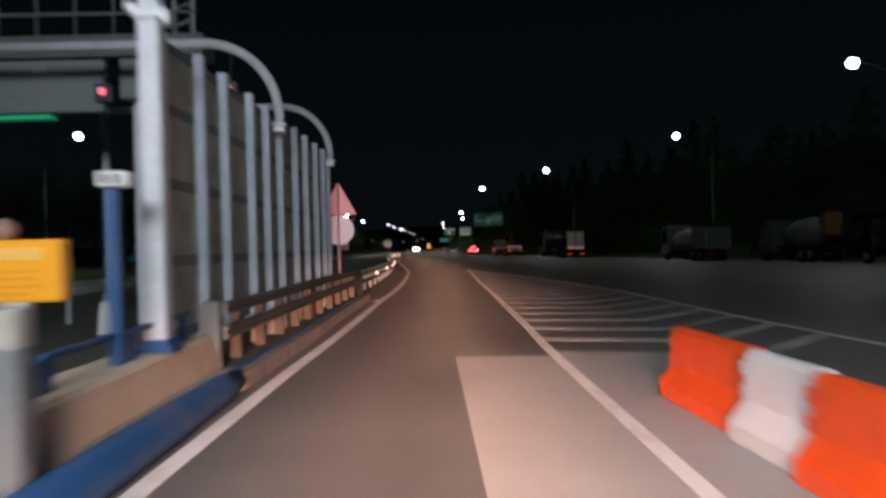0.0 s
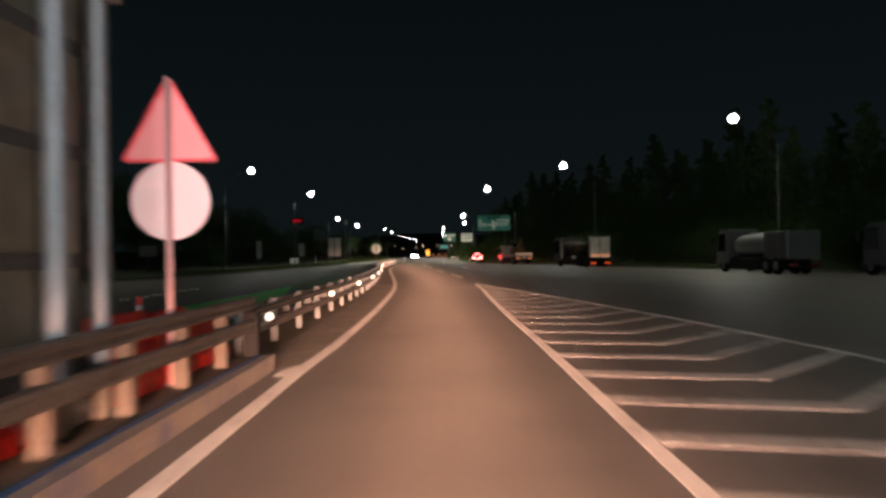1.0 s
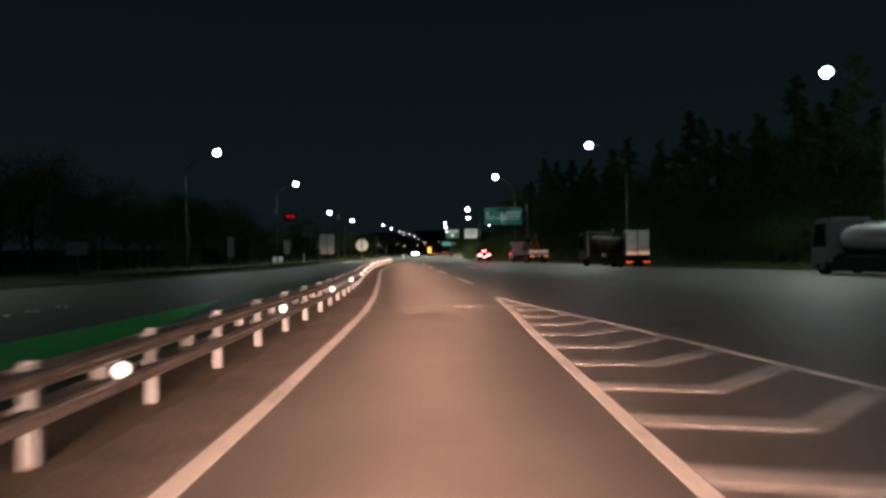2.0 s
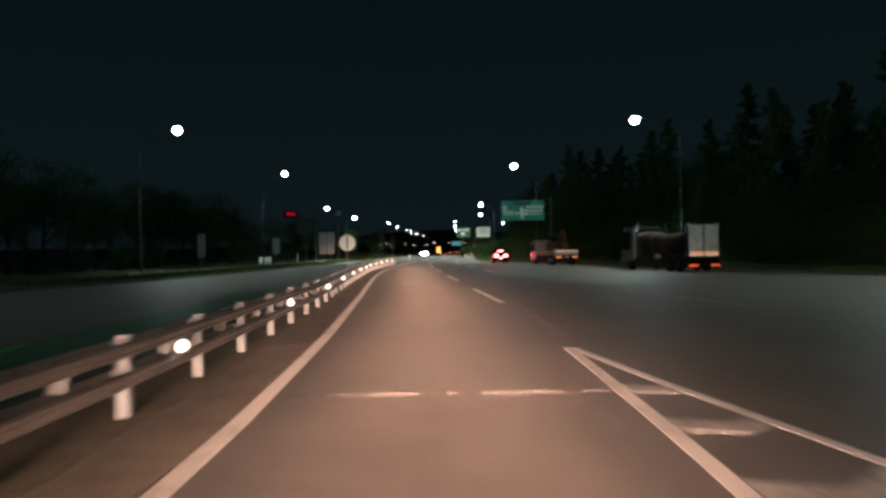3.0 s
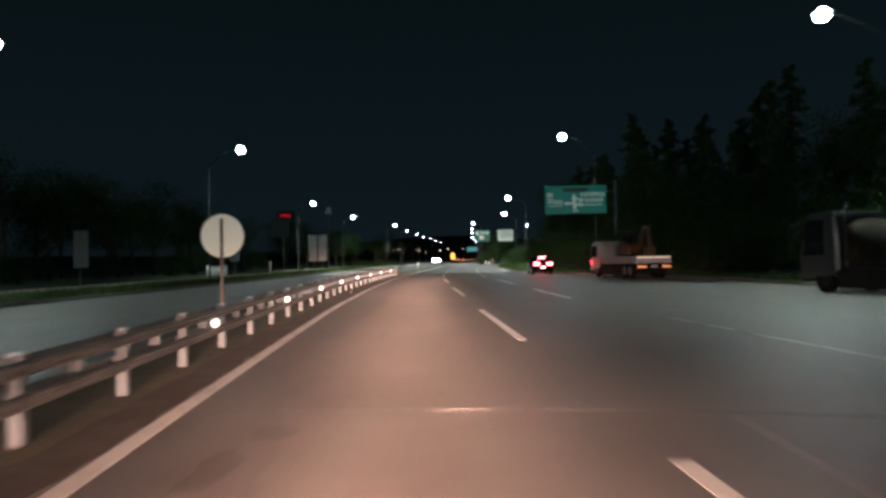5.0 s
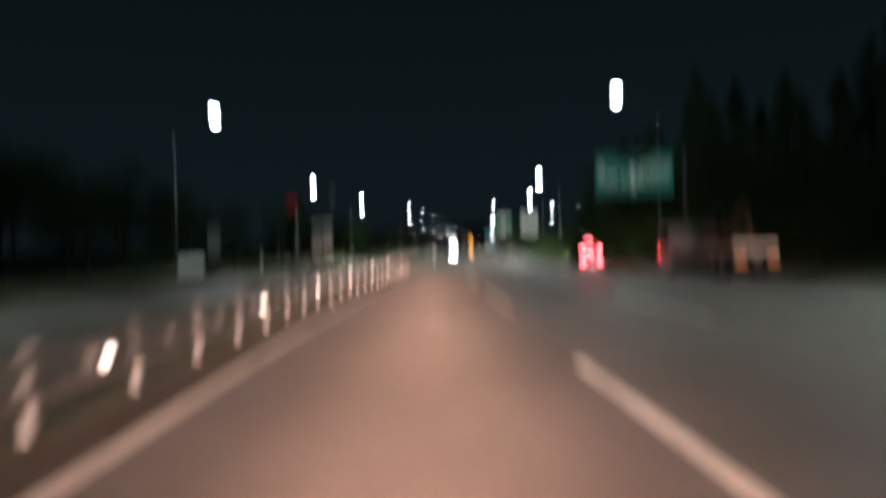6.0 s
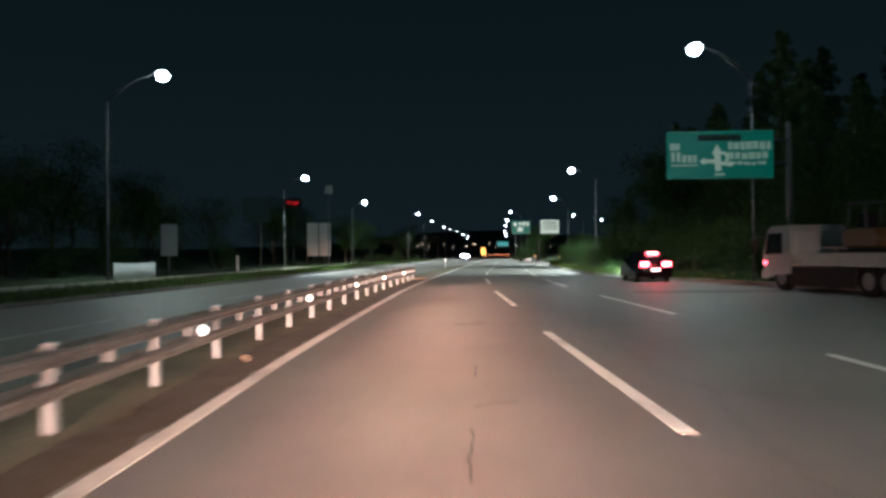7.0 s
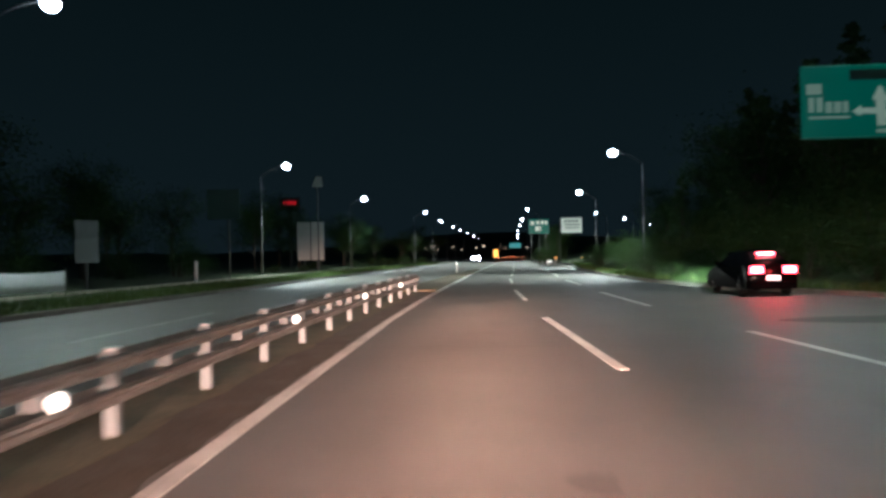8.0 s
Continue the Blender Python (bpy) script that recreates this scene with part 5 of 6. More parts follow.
bm = bmesh.new()
box(bm, 0, 3.1, 1.65, 2.1, 5.9, 1.35, 0.04)
part("cargo_body", bm, M_TARP, ot)
bm = bmesh.new()
box(bm, 0, 3.1, 0.9, 2.0, 5.7, 0.14, 0.02)
part("deck", bm, M_CHASSIS, ot)

def skirts(ob, w, spans):
    """Side guards between the axles, deep and black to paint the shade below."""
    for y0, y1 in spans:
        for s in (-1, 1):
            bm = bmesh.new()
            box(bm, s * (w / 2 - 0.06), (y0 + y1) / 2, 0.52, 0.06, y1 - y0, 0.64, 0.02)
            part("side_guard", bm, M_CHASSIS, ob, "black side guard, shade in its colour")


skirts(ct, 2.0, ((0.15, 0.62), (2.65, 6.35)))
skirts(tt, 1.9, ((2.85, 6.95),))
# flatbed truck with an excavator
fb = truck((14.56, 111.05), 10.3, 7.3, 2.1, 2.24, M_CABWHITE, "white flatbed truck with low drop sides", (0.95, 1.75, 6.1), M_ORTAPE, lamp_z=0.70)
bm = bmesh.new()
box(bm, 0, 2.75, 0.95, 2.08, 5.5, 0.12, 0.015)
part("bed", bm, M_DOORS, fb)
skirts(fb, 2.1, ((2.3, 5.65),))
for s in (-1, 1):
    bm = bmesh.new()
    box(bm, s * 1.03, 2.75, 1.10, 0.05, 5.46, 0.40, 0.01)
    for k in range(4):
        box(bm, s * 1.06, 0.5 + 1.5 * k, 1.10, 0.03, 0.08, 0.38)
    part("drop_side", bm, M_DROPSIDE, fb, "brown-grey drop side")
bm = bmesh.new()
box(bm, 0, 0.02, 1.10, 2.04, 0.05, 0.42, 0.01)
part("tailgate", bm, M_DROP, fb, "white tailgate")
bm = bmesh.new()
box(bm, 0, -0.05, 0.72, 0.42, 0.02, 0.16, 0.005)
part("number_plate", bm, M_DROP, fb, "pale plate")
bm = bmesh.new()
box(bm, 0, 5.43, 1.50, 1.95, 0.08, 1.10, 0.02)
part("headboard", bm, M_CABWHITE, fb)
for s in (-1, 1):
    bm = bmesh.new()
    box(bm, s * 0.52, -0.015, 1.22, 0.96, 0.02, 0.09, 0.004)
    part("reflective_band", bm, M_TAPEPALE, fb, "pale reflective band")
    bm = bmesh.new()
    disc(bm, (s * 1.08, 7.05, 0.95), 0.05, 0.04, "x", 14)
    part("side_marker", bm, M_TAIL, fb, "small red marker lamp")

ex = thing("excavator", pose(14.05, 113.6, 1.02, 0, 0, 10.3), "small worn yellow excavator loaded on the flatbed", "excavator")
for s in (-1, 1):
    bm = bmesh.new()
    prism(bm, [(-0.95, 0.12), (-0.80, 0.0), (0.80, 0.0), (0.95, 0.12), (0.95, 0.26), (0.80, 0.40), (-0.80, 0.40), (-0.95, 0.26)], s * 0.42, s * 0.72, "x")
    part("track", bm, M_RUBBER, ex, "black crawler track")
bm = bmesh.new()
prism(bm, [(-0.75, 0.45), (0.8, 0.45), (0.85, 0.95), (0.2, 1.05), (-0.7, 0.98), (-0.9, 0.7)], -0.62, 0.62, "x")
bmesh.ops.bevel(bm, geom=bm.edges[:], offset=0.05, segments=2, affect="EDGES")
part("body", bm, M_EXCAV, ex)
bm = bmesh.new()
for sx in (-0.55, -0.02):
    for sy in (-0.2, 0.62):
        tube(bm, [(sx, sy, 0.98), (sx, sy * 0.9, 1.78)], 0.03, 8)
box(bm, -0.28, 0.2, 1.80, 0.68, 1.0, 0.05, 0.02)
part("canopy_frame", bm, M_DARKSTEEL, ex)
bm = bmesh.new()
box(bm, -0.28, 0.1, 1.2, 0.40, 0.42, 0.5, 0.05)
part("seat", bm, M_RUBBER, ex)
bm = bmesh.new()
prism(bm, [(-0.7, 0.85), (-1.0, 1.5), (-1.55, 2.05), (-1.95, 2.0), (-2.05, 1.85), (-1.65, 1.78), (-1.25, 1.35), (-0.85, 0.75)], -0.11, 0.11, "x")
part("boom", bm, M_EXCAV, ex)
bm = bmesh.new()
prism(bm, [(-1.85, 2.02), (-2.08, 2.0), (-2.32, 1.1), (-2.3, 0.75), (-2.15, 0.75), (-2.10, 1.2)], -0.09, 0.09, "x")
part("stick", bm, M_EXCAV, ex)
bm = bmesh.new()
prism(bm, [(-2.35, 0.80), (-1.95, 0.85), (-1.75, 0.55), (-1.85, 0.2), (-2.2, 0.12), (-2.42, 0.4)], -0.26, 0.26, "x")
part("bucket", bm, M_EXCAV, ex, "worn digging bucket")
bm = bmesh.new()
tube(bm, [(0, -0.9, 1.0), (0, -1.45, 1.75)], [0.05, 0.035], 10)
part("ram", bm, M_CHROME, ex)

# parked black saloon, brake lamps lit
def saloon(m, paint, label):
    ob = thing("car", m, label, "car")
    prof = [(0.0, 0.32), (0.06, 0.22), (4.35, 0.22), (4.5, 0.35), (4.48, 0.62), (4.2, 0.74), (3.3, 0.88), (2.55, 1.36), (2.2, 1.43), (1.35, 1.42), (1.0, 1.36), (0.42, 1.02), (0.08, 0.98), (-0.02, 0.8)]
    bm = bmesh.new()
    xs = (-0.88, -0.84, -0.6, 0.0, 0.6, 0.84, 0.88)
    rings = []
    for x in xs:
        a = abs(x) / 0.88
        ring = []
        for u, v in prof:
            tz = 1.0 if v < 0.9 else 1.0 - 0.10 * a ** 3
            tx = x * (1.0 if v < 0.9 else 1.0 - 0.28 * (v - 0.9) / 0.53)
            ty = (u - 2.25) * (1.0 - 0.06 * a ** 3) + 2.25
            ring.append(bm.verts.new((tx, ty, v * tz)))
        rings.append(ring)
    n = len(prof)
    for a, b in zip(rings, rings[1:]):
        for k in range(n):
            f = bm.faces.new((a[k], a[(k + 1) % n], b[(k + 1) % n], b[k]))
            f.smooth = True
    bm.faces.new(rings[0])
    bm.faces.new(rings[-1])
    bmesh.ops.recalc_face_normals(bm, faces=bm.faces[:])
    body = part("body", bm, paint, ob)
    bm = bmesh.new()
    mm = Matrix.Translation((0, 0.70, 1.205)) @ Matrix.Rotation(radians(-59), 4, "X")
    box(bm, 0, 0, 0, 1.12, 0.02, 0.52, 0.005, mm)
    part("rear_window", bm, M_GLASS, body)
    bm = bmesh.new()
    mm = Matrix.Translation((0, 2.94, 1.135)) @ Matrix.Rotation(radians(57), 4, "X")
    box(bm, 0, 0, 0, 1.18, 0.02, 0.72, 0.005, mm)
    part("windscreen", bm, M_GLASS, body)
    for s in (-1, 1):
        bm = bmesh.new()
        prism(bm, [(0.85, 0.98), (3.0, 0.94), (2.45, 1.23), (1.15, 1.23)], s * 0.79, s * 0.817, "x")
        for v in bm.verts:
            v.co.x -= s * 0.517 * (v.co.z - 0.94)
        part("side_window", bm, M_GLASS, body)
        bm = bmesh.new()
        box(bm, s * 0.93, 2.95, 0.98, 0.16, 0.10, 0.12, 0.03)
        part("mirror", bm, paint, body)
        for yy in (0.85, 3.6):
            wheel(ob, s * 0.86, yy, 0.32, 0.20)
        bm = bmesh.new()
        box(bm, s * 0.56, -0.01, 0.80, 0.46, 0.05, 0.21, 0.03)
        tl = part("tail_lamp", bm, M_TAIL, ob, "red tail lamp, lit")
        bm = bmesh.new()
        box(bm, s * 0.55, -0.045, 0.80, 0.33, 0.02, 0.12, 0.02)
        part("bulb", bm, M_TAILCORE, tl)
        bm = bmesh.new()
        box(bm, s * 0.60, 4.50, 0.60, 0.34, 0.06, 0.12, 0.02)
        part("head_lamp", bm, M_CHROME, ob)
    bm = bmesh.new()
    box(bm, 0, 0.66, 1.27, 0.62, 0.05, 0.09, 0.012)
    hb = part("brake_lamp", bm, M_TAIL, ob, "high red brake lamp, lit")
    bm = bmesh.new()
    box(bm, 0, 0.625, 1.27, 0.52, 0.02, 0.05, 0.008)
    part("bulb", bm, M_TAILCORE, hb)
    bm = bmesh.new()
    box(bm, 0, -0.02, 0.56, 0.44, 0.02, 0.13, 0.005)
    part("number_plate", bm, M_PLATELIT, ob, "pale glowing plate")
    bm = bmesh.new()
    box(bm, 0, 0.0, 0.34, 1.62, 0.12, 0.22, 0.04)
    part("rear_bumper", bm, paint, ob)
    return ob


CAR = pose(9.84, 124.3, 0, 0, 0, 1.5) @ Matrix.Diagonal((0.88, 0.88, 1.03, 1.0))
saloon(CAR, M_CARBLACK, "parked black saloon car with red lamps lit")
e = CAR @ Vector((0, -0.45, 0.85))
bl = bpy.data.lights.new("brake_glow", "POINT")
bl.energy, bl.color, bl.shadow_soft_size = 60, (1.0, 0.04, 0.04), 0.12
o = new("brake_glow", bl)
o.location = e
for s in (-0.6, 0.6):
    a, b = CAR @ Vector((s, 4.62, 0.60)), Vector((9.8 + 0.5 * s, 132.5, 0.32))
    spot("car_beam", a, b, 9000, (0.95, 1.0, 0.85), 15, 0.9, 0.05)

# oncoming car far down the road
oc = thing("car", pose(-2.1, 289, 0, 0, 0, 181), "distant oncoming car with dazzling white head lamps", "car")
bm = bmesh.new()
prism(bm, [(0, 0.3), (4.3, 0.3), (4.4, 0.7), (3.3, 0.9), (2.6, 1.4), (1.0, 1.4), (0.2, 0.95)], -0.88, 0.88, "x")
bmesh.ops.bevel(bm, geom=bm.edges[:], offset=0.06, segments=2, affect="EDGES")
part("body", bm, M_CARBLACK, oc)
# lamp discs oversized: their glare is built into the shape
for s in (-0.62, 0.62):
    bm = bmesh.new()
    disc(bm, (s, 4.42, 0.72), 0.40, 0.06, "y", 20)
    part("head_lamp", bm, M_HEAD, oc, "dazzling white head lamp")
    for yy in (0.8, 3.5):
        wheel(oc, 0.86 * (1 if s > 0 else -1), yy, 0.32, 0.2)

# ---------------------------------------------------------------- signs and small things along the road
# cantilever direction sign
gs = thing("direction_sign", (11.97, 121.9, 0), "green overhead direction sign on a steel cantilever post", "road sign")
bm = bmesh.new()
box(bm, 0, 0, 5.37, 4.36, 0.07, 1.98, 0.03)
bd = part("board", bm, M_SIGNGREENLIT, gs, "green sign board with pale lettering")
LETTERS = [(-1.84, 5.72, 0.40, 0.28), (-1.92, 5.30, 0.14, 0.40), (-1.70, 5.30, 0.16, 0.40), (-1.46, 5.22, 0.17, 0.30), (-1.23, 5.22, 0.18, 0.30), (-1.02, 5.22, 0.13, 0.30), (-1.45, 4.95, 1.05, 0.07), (-0.02, 4.56, 0.42, 0.10)]
random.seed(3)
for row_z, row_h, x0, x1 in ((5.74, 0.34, 0.34, 2.0), (5.32, 0.30, 0.32, 2.0), (5.00, 0.13, 0.40, 1.95)):
    x = x0
    while x < x1 - 0.1:
        w = random.uniform(0.13, 0.27)
        LETTERS.append((x + w / 2, row_z + random.uniform(-0.02, 0.02), w, row_h * random.uniform(0.82, 1.0)))
        x += w + random.uniform(0.03, 0.07)
for x, z, w, h in LETTERS:
    bm = bmesh.new()
    box(bm, x, -0.043, z, w, 0.012, h)
    part("text_bar", bm, M_LETTERLIT, bd)
bm = bmesh.new()
box(bm, -0.02, -0.043, 6.08, 1.75, 0.012, 0.28)
part("dark_band", bm, M_SIGNDARK, bd)
# junction diagram: a stem with a head, an arm to each side and a loop
bm = bmesh.new()
prism(bm, [(-0.20, 4.70), (0.04, 4.70), (0.02, 5.40), (0.10, 5.40), (-0.12, 5.80), (-0.34, 5.40), (-0.24, 5.40)], -0.051, -0.037, "y")
prism(bm, [(-0.85, 5.10), (-0.62, 4.96), (-0.62, 5.04), (-0.22, 5.02), (-0.22, 5.18), (-0.62, 5.18), (-0.62, 5.26)], -0.051, -0.037, "y")
prism(bm, [(0.02, 4.94), (0.36, 4.92), (0.36, 4.84), (0.58, 4.98), (0.36, 5.12), (0.36, 5.05), (0.02, 5.10)], -0.051, -0.037, "y")
for k in range(14):
    a0, a1 = math.pi * 1.5 * k / 14 - 0.9, math.pi * 1.5 * (k + 1) / 14 - 0.9
    prism(bm, [(0.10 + r * math.cos(a), 5.25 + r * math.sin(a)) for r, a in ((0.26, a0), (0.26, a1), (0.14, a1), (0.14, a0))], -0.049, -0.039, "y")
part("arrow", bm, M_SIGNARROW, bd, "pale junction diagram")
for a, b, z, w, h in ((0, 0, 6.33, 4.28, 0.03), (0, 0, 4.41, 4.28, 0.03)):
    bm = bmesh.new()
    box(bm, a, -0.042, z, w, 0.01, h)
    part("border", bm, M_SIGNFADE, bd)
bm = bmesh.new()
tube(bm, [(2.85, 0.1, -0.1), (2.85, 0.1, 6.7)], [0.14, 0.11], 16)
part("post", bm, M_POLE, gs)
for z in (5.95, 5.0):
    bm = bmesh.new()
    tube(bm, [(2.85, 0.1, z), (-1.9, 0.1, z)], 0.07, 10)
    part("arm", bm, M_POLE, gs)
bm = bmesh.new()
box(bm, 2.85, 0.1, 0.05, 0.7, 0.7, 0.14, 0.02)
part("base_plate", bm, M_CONC, gs)


def post_sign(at, w, h, zc, face, label, yaw=0.0, legs=(0.0,), rows=(), barmat=None, name="road_sign"):
    ob = thing(name, pose(at[0], at[1], 0, 0, 0, yaw), label, "road sign")
    bm = bmesh.new()
    box(bm, 0, 0, zc, w, 0.06, h, 0.012)
    bd = part("board", bm, face, ob)
    for x in legs:
        bm = bmesh.new()
        tube(bm, [(x, 0.09, -0.1), (x, 0.09, zc + h * 0.45)], 0.055, 10)
        part("post", bm, M_POLE, ob)
    for x, z, bw, bh in rows:
        bm = bmesh.new()
        box(bm, x, -0.035, z, bw, 0.012, bh)
        part("text_bar", bm, barmat, bd)
    return ob


post_sign((12.4, 203.3), 2.75, 2.0, 5.2, M_SIGNLIT, "pale lit route sign on a post", 0, (-1.6,), ((-0.8, 5.78, 0.34, 0.3), (-0.3, 5.78, 0.36, 0.3), (0.2, 5.78, 0.36, 0.3), (0.7, 5.78, 0.36, 0.3), (0.1, 5.3, 2.1, 0.16), (0.1, 4.9, 1.9, 0.14)), M_SIGNDIMTEXT)
post_sign((8.5, 210.6), 2.95, 2.1, 5.4, M_SIGNGREENLIT, "green lit route sign with pale lettering", 0, (1.0,), ((-0.9, 5.9, 0.5, 0.5), (-0.1, 5.95, 0.45, 0.5), (0.5, 5.95, 0.4, 0.5), (1.05, 5.95, 0.4, 0.5), (-0.1, 5.1, 0.8, 0.7)), M_SIGNLIT)
post_sign((9.5, 344), 3.6, 1.6, 4.3, M_SIGNCYAN, "cyan lit gantry sign far down the road", 0, (1.6,))
# pale boards seen from behind on the verge
bb = thing("sign_board", (-15.5, 171, 0), "pair of pale metal sign boards seen from behind", "sign board")
for x in (-0.66, 0.66):
    bm = bmesh.new()
    box(bm, x, 0, 3.05, 1.22, 0.06, 3.6, 0.015)
    pl = part("plate", bm, M_ALU, bb)
    for z in (1.9, 3.0, 4.2):
        bm = bmesh.new()
        box(bm, x, -0.045, z, 1.18, 0.03, 0.05)
        part("batten", bm, M_ALU, pl)
    bm = bmesh.new()
    tube(bm, [(x * 0.9, 0.1, 0), (x * 0.9, 0.1, 4.7)], 0.07, 10)
    part("post", bm, M_POLE, bb)
post_sign((-15.7, 106.2), 0.8, 1.9, 2.2, M_ALUDIM, "narrow pale sign angled to the verge", 58, (0.0,))
post_sign((-15.1, 130.8), 0.9, 1.75, 2.3, M_ALUDIM, "narrow pale sign angled to the verge", 40, (0.0,))
post_sign((-18.9, 81.8), 1.35, 0.85, 2.0, M_ALUDIM, "dim pale sign on a post by the verge", 0, (0.0,))
post_sign((-14.7, 145.6), 1.95, 1.8, 4.8, M_SIGNDARK, "dark unlit direction sign on a post", 4, (0.3,))
led = thing("led_sign", (-33.0, 229.0, 1.1), "tall dark roadside board with red lettering lit", "led sign")
bm = bmesh.new()
box(bm, 0, 0, 9.9, 3.6, 0.3, 2.0, 0.04)
lb = part("board", bm, M_DARKSTEEL, led)
random.seed(12)
for k in range(6):
    bm = bmesh.new()
    box(bm, -0.9 + 0.38 * k, -0.17, 10.0 + random.uniform(-0.08, 0.08), 0.22, 0.03, 0.6, 0.01)
    part("letter_bar", bm, M_LEDTEXT, lb, "red glowing letter bar")
bm = bmesh.new()
tube(bm, [(0, 0.2, -1.3), (0, 0.2, 9.0)], [0.3, 0.22], 12)
part("post", bm, M_POLE, led)
# cloth banner along the verge
bn = thing("banner", (-15.7, 128.0, 0.15), "white cloth banner tied between two thin stakes", "banner")
bm = bmesh.new()
prev = None
for i in range(17):
    a = i / 16
    x, y = -0.28 + 0.56 * a, -1.75 + 3.5 * a
    d = 0.05 * math.sin(a * 9) * math.sin(a * math.pi)
    sag = -0.05 * math.sin(a * math.pi)
    row = [bm.verts.new((x + d, y, 0.14)), bm.verts.new((x, y, 0.98 + sag)), bm.verts.new((x - 0.012, y, 0.98 + sag)), bm.verts.new((x + d - 0.012, y, 0.14))]
    if prev:
        for k in range(4):
            f = bm.faces.new((prev[k], prev[(k + 1) % 4], row[(k + 1) % 4], row[k]))
            f.smooth = True
    prev = row
bmesh.ops.recalc_face_normals(bm, faces=bm.faces[:])
part("cloth", bm, M_BANNER, bn)
for s in (-1, 1):
    bm = bmesh.new()
    tube(bm, [(0.28 * s, 1.78 * s, -0.1), (0.28 * s, 1.78 * s, 1.08)], 0.02, 8)
    part("stake", bm, M_POLE, bn)

# round keep-side sign, short post and a small high panel
ks = thing("round_sign", (-17.0, 61.0, 0), "small teal round sign on a short post", "road sign")
bm = bmesh.new()
tube(bm, [(0, 0, -0.05), (0, 0, 1.5)], 0.035, 10)
part("pole", bm, M_POLE, ks)
bm = bmesh.new()
disc(bm, (0, -0.05, 1.22), 0.30, 0.02, "y", 28)
kp = part("plate", bm, M_SIGNCYANDIM, ks)
bm = bmesh.new()
prism(bm, [(-0.14, 1.14), (0.10, 1.30), (0.14, 1.14), (0.02, 1.18), (-0.10, 1.08)], -0.072, -0.062, "y")
part("arrow", bm, M_SIGNTEXT, kp)
wp = thing("verge_post", (-14.7, 141.2, 0.1), "short white plastic post on the verge", "marker post")
bm = bmesh.new()
tube(bm, [(0, 0, 0), (0, 0, 1.25), (0, 0, 1.32)], [0.10, 0.09, 0.05], 12)
part("post", bm, M_WPLASTIC, wp)
hp = thing("pole_panel", (-11.9, 158.5, 0), "small pale panel high on a slim dark pole", "pole sign")
bm = bmesh.new()
tube(bm, [(0, 0.06, -0.1), (0, 0.06, 7.6)], [0.07, 0.045], 10)
part("pole", bm, M_POLE, hp)
bm = bmesh.new()
prism(bm, [(-0.42, 6.95), (0.42, 6.95), (0.36, 7.75), (-0.12, 7.75)], -0.03, 0.0, "y")
part("panel", bm, M_ALUDIM, hp, "pale slanted panel")

# marker posts
def marker(at, h, lens, label, group):
    ob = thing("marker_post", (at[0], at[1], 0), label, "marker post", group)
    bm = bmesh.new()
    tube(bm, [(0, 0, -0.05), (0, 0, h)], [0.05, 0.045], 10)
    part("post", bm, M_WPLASTIC, ob)
    bm = bmesh.new()
    disc(bm, (0, -0.05, h - 0.08), 0.075, 0.04, "y", 16)
    part("reflector", bm, lens, ob)


marker((-1.4, 163.0), 0.85, M_REFLECT, "white plastic marker post with a reflector", "marker posts")
marker((9.7, 197.4), 0.95, M_AMBER, "amber warning lamp on a short post", "amber lamps")
marker((14.2, 207.6), 0.85, M_AMBER, "amber warning lamp on a short post", "amber lamps")
for k in range(4):
    marker((8.2 + 0.35 * k, 192 + 2.5 * k), 0.55, M_REFLECT, "white plastic marker post with a reflector", "marker posts")
# road works far ahead
rw = thing("arrow_board", (2.7, 275, 0), "amber lit works board on a trailer", "works board")
bm = bmesh.new()
box(bm, 0, 0, 1.75, 1.0, 0.12, 1.7, 0.03)
part("board", bm, M_AMBER, rw)
bm = bmesh.new()
box(bm, 0, 0.1, 0.45, 0.9, 0.8, 0.8, 0.03)
part("trailer", bm, M_DARKSTEEL, rw)
M_CONE = plain("grimy_orange_rubber", (0.22, 0.03, 0.01), 0.6)
M_CONELAMP = glow("cone_lamp", (1.0, 0.27, 0.12), 5.0)
for k in range(7):
    c = thing("traffic_cone", (3.3 + 1.05 * k, 276 + 3.2 * k, 0), "orange traffic cone with a red lamp", "traffic cone", "works cones")
    bm = bmesh.new()
    tube(bm, [(0, 0, 0.03), (0, 0, 0.75)], [0.17, 0.04], 14)
    box(bm, 0, 0, 0.02, 0.42, 0.42, 0.04, 0.01)
    part("cone", bm, M_CONE, c)
    bm = bmesh.new()
    bmesh.ops.create_uvsphere(bm, u_segments=10, v_segments=8, radius=0.10, matrix=Matrix.Translation((0, 0, 0.84)))
    part("lamp", bm, M_CONELAMP, c, "red glowing lamp")

# ---------------------------------------------------------------- plants
def leaf_mesh(name, centres, sizes, material, flat=0.0, seed=1, drop=0.0):
    """One mesh of many small leaves, each a bent quad, at the given centres."""
    rng = np.random.default_rng(seed)
    n = len(centres)
    a = rng.normal(size=(n, 3))
    a[:, 2] = a[:, 2] * (1 - flat) - drop
    a /= np.linalg.norm(a, axis=1, keepdims=True)
    b = rng.normal(size=(n, 3))
    b -= (b * a).sum(1, keepdims=True) * a
    b /= np.linalg.norm(b, axis=1, keepdims=True)
    s = np.asarray(sizes)[:, None]
    c = np.asarray(centres)
    v = np.stack([c - a * s, c + b * s * 0.45, c + a * s, c - b * s * 0.45], 1).reshape(-1, 3)
    f = np.arange(n * 4).reshape(-1, 4)
    me = bpy.data.meshes.new(name)
    me.from_pydata(v.tolist(), [], f.tolist())
    me.materials.append(material)
    return me


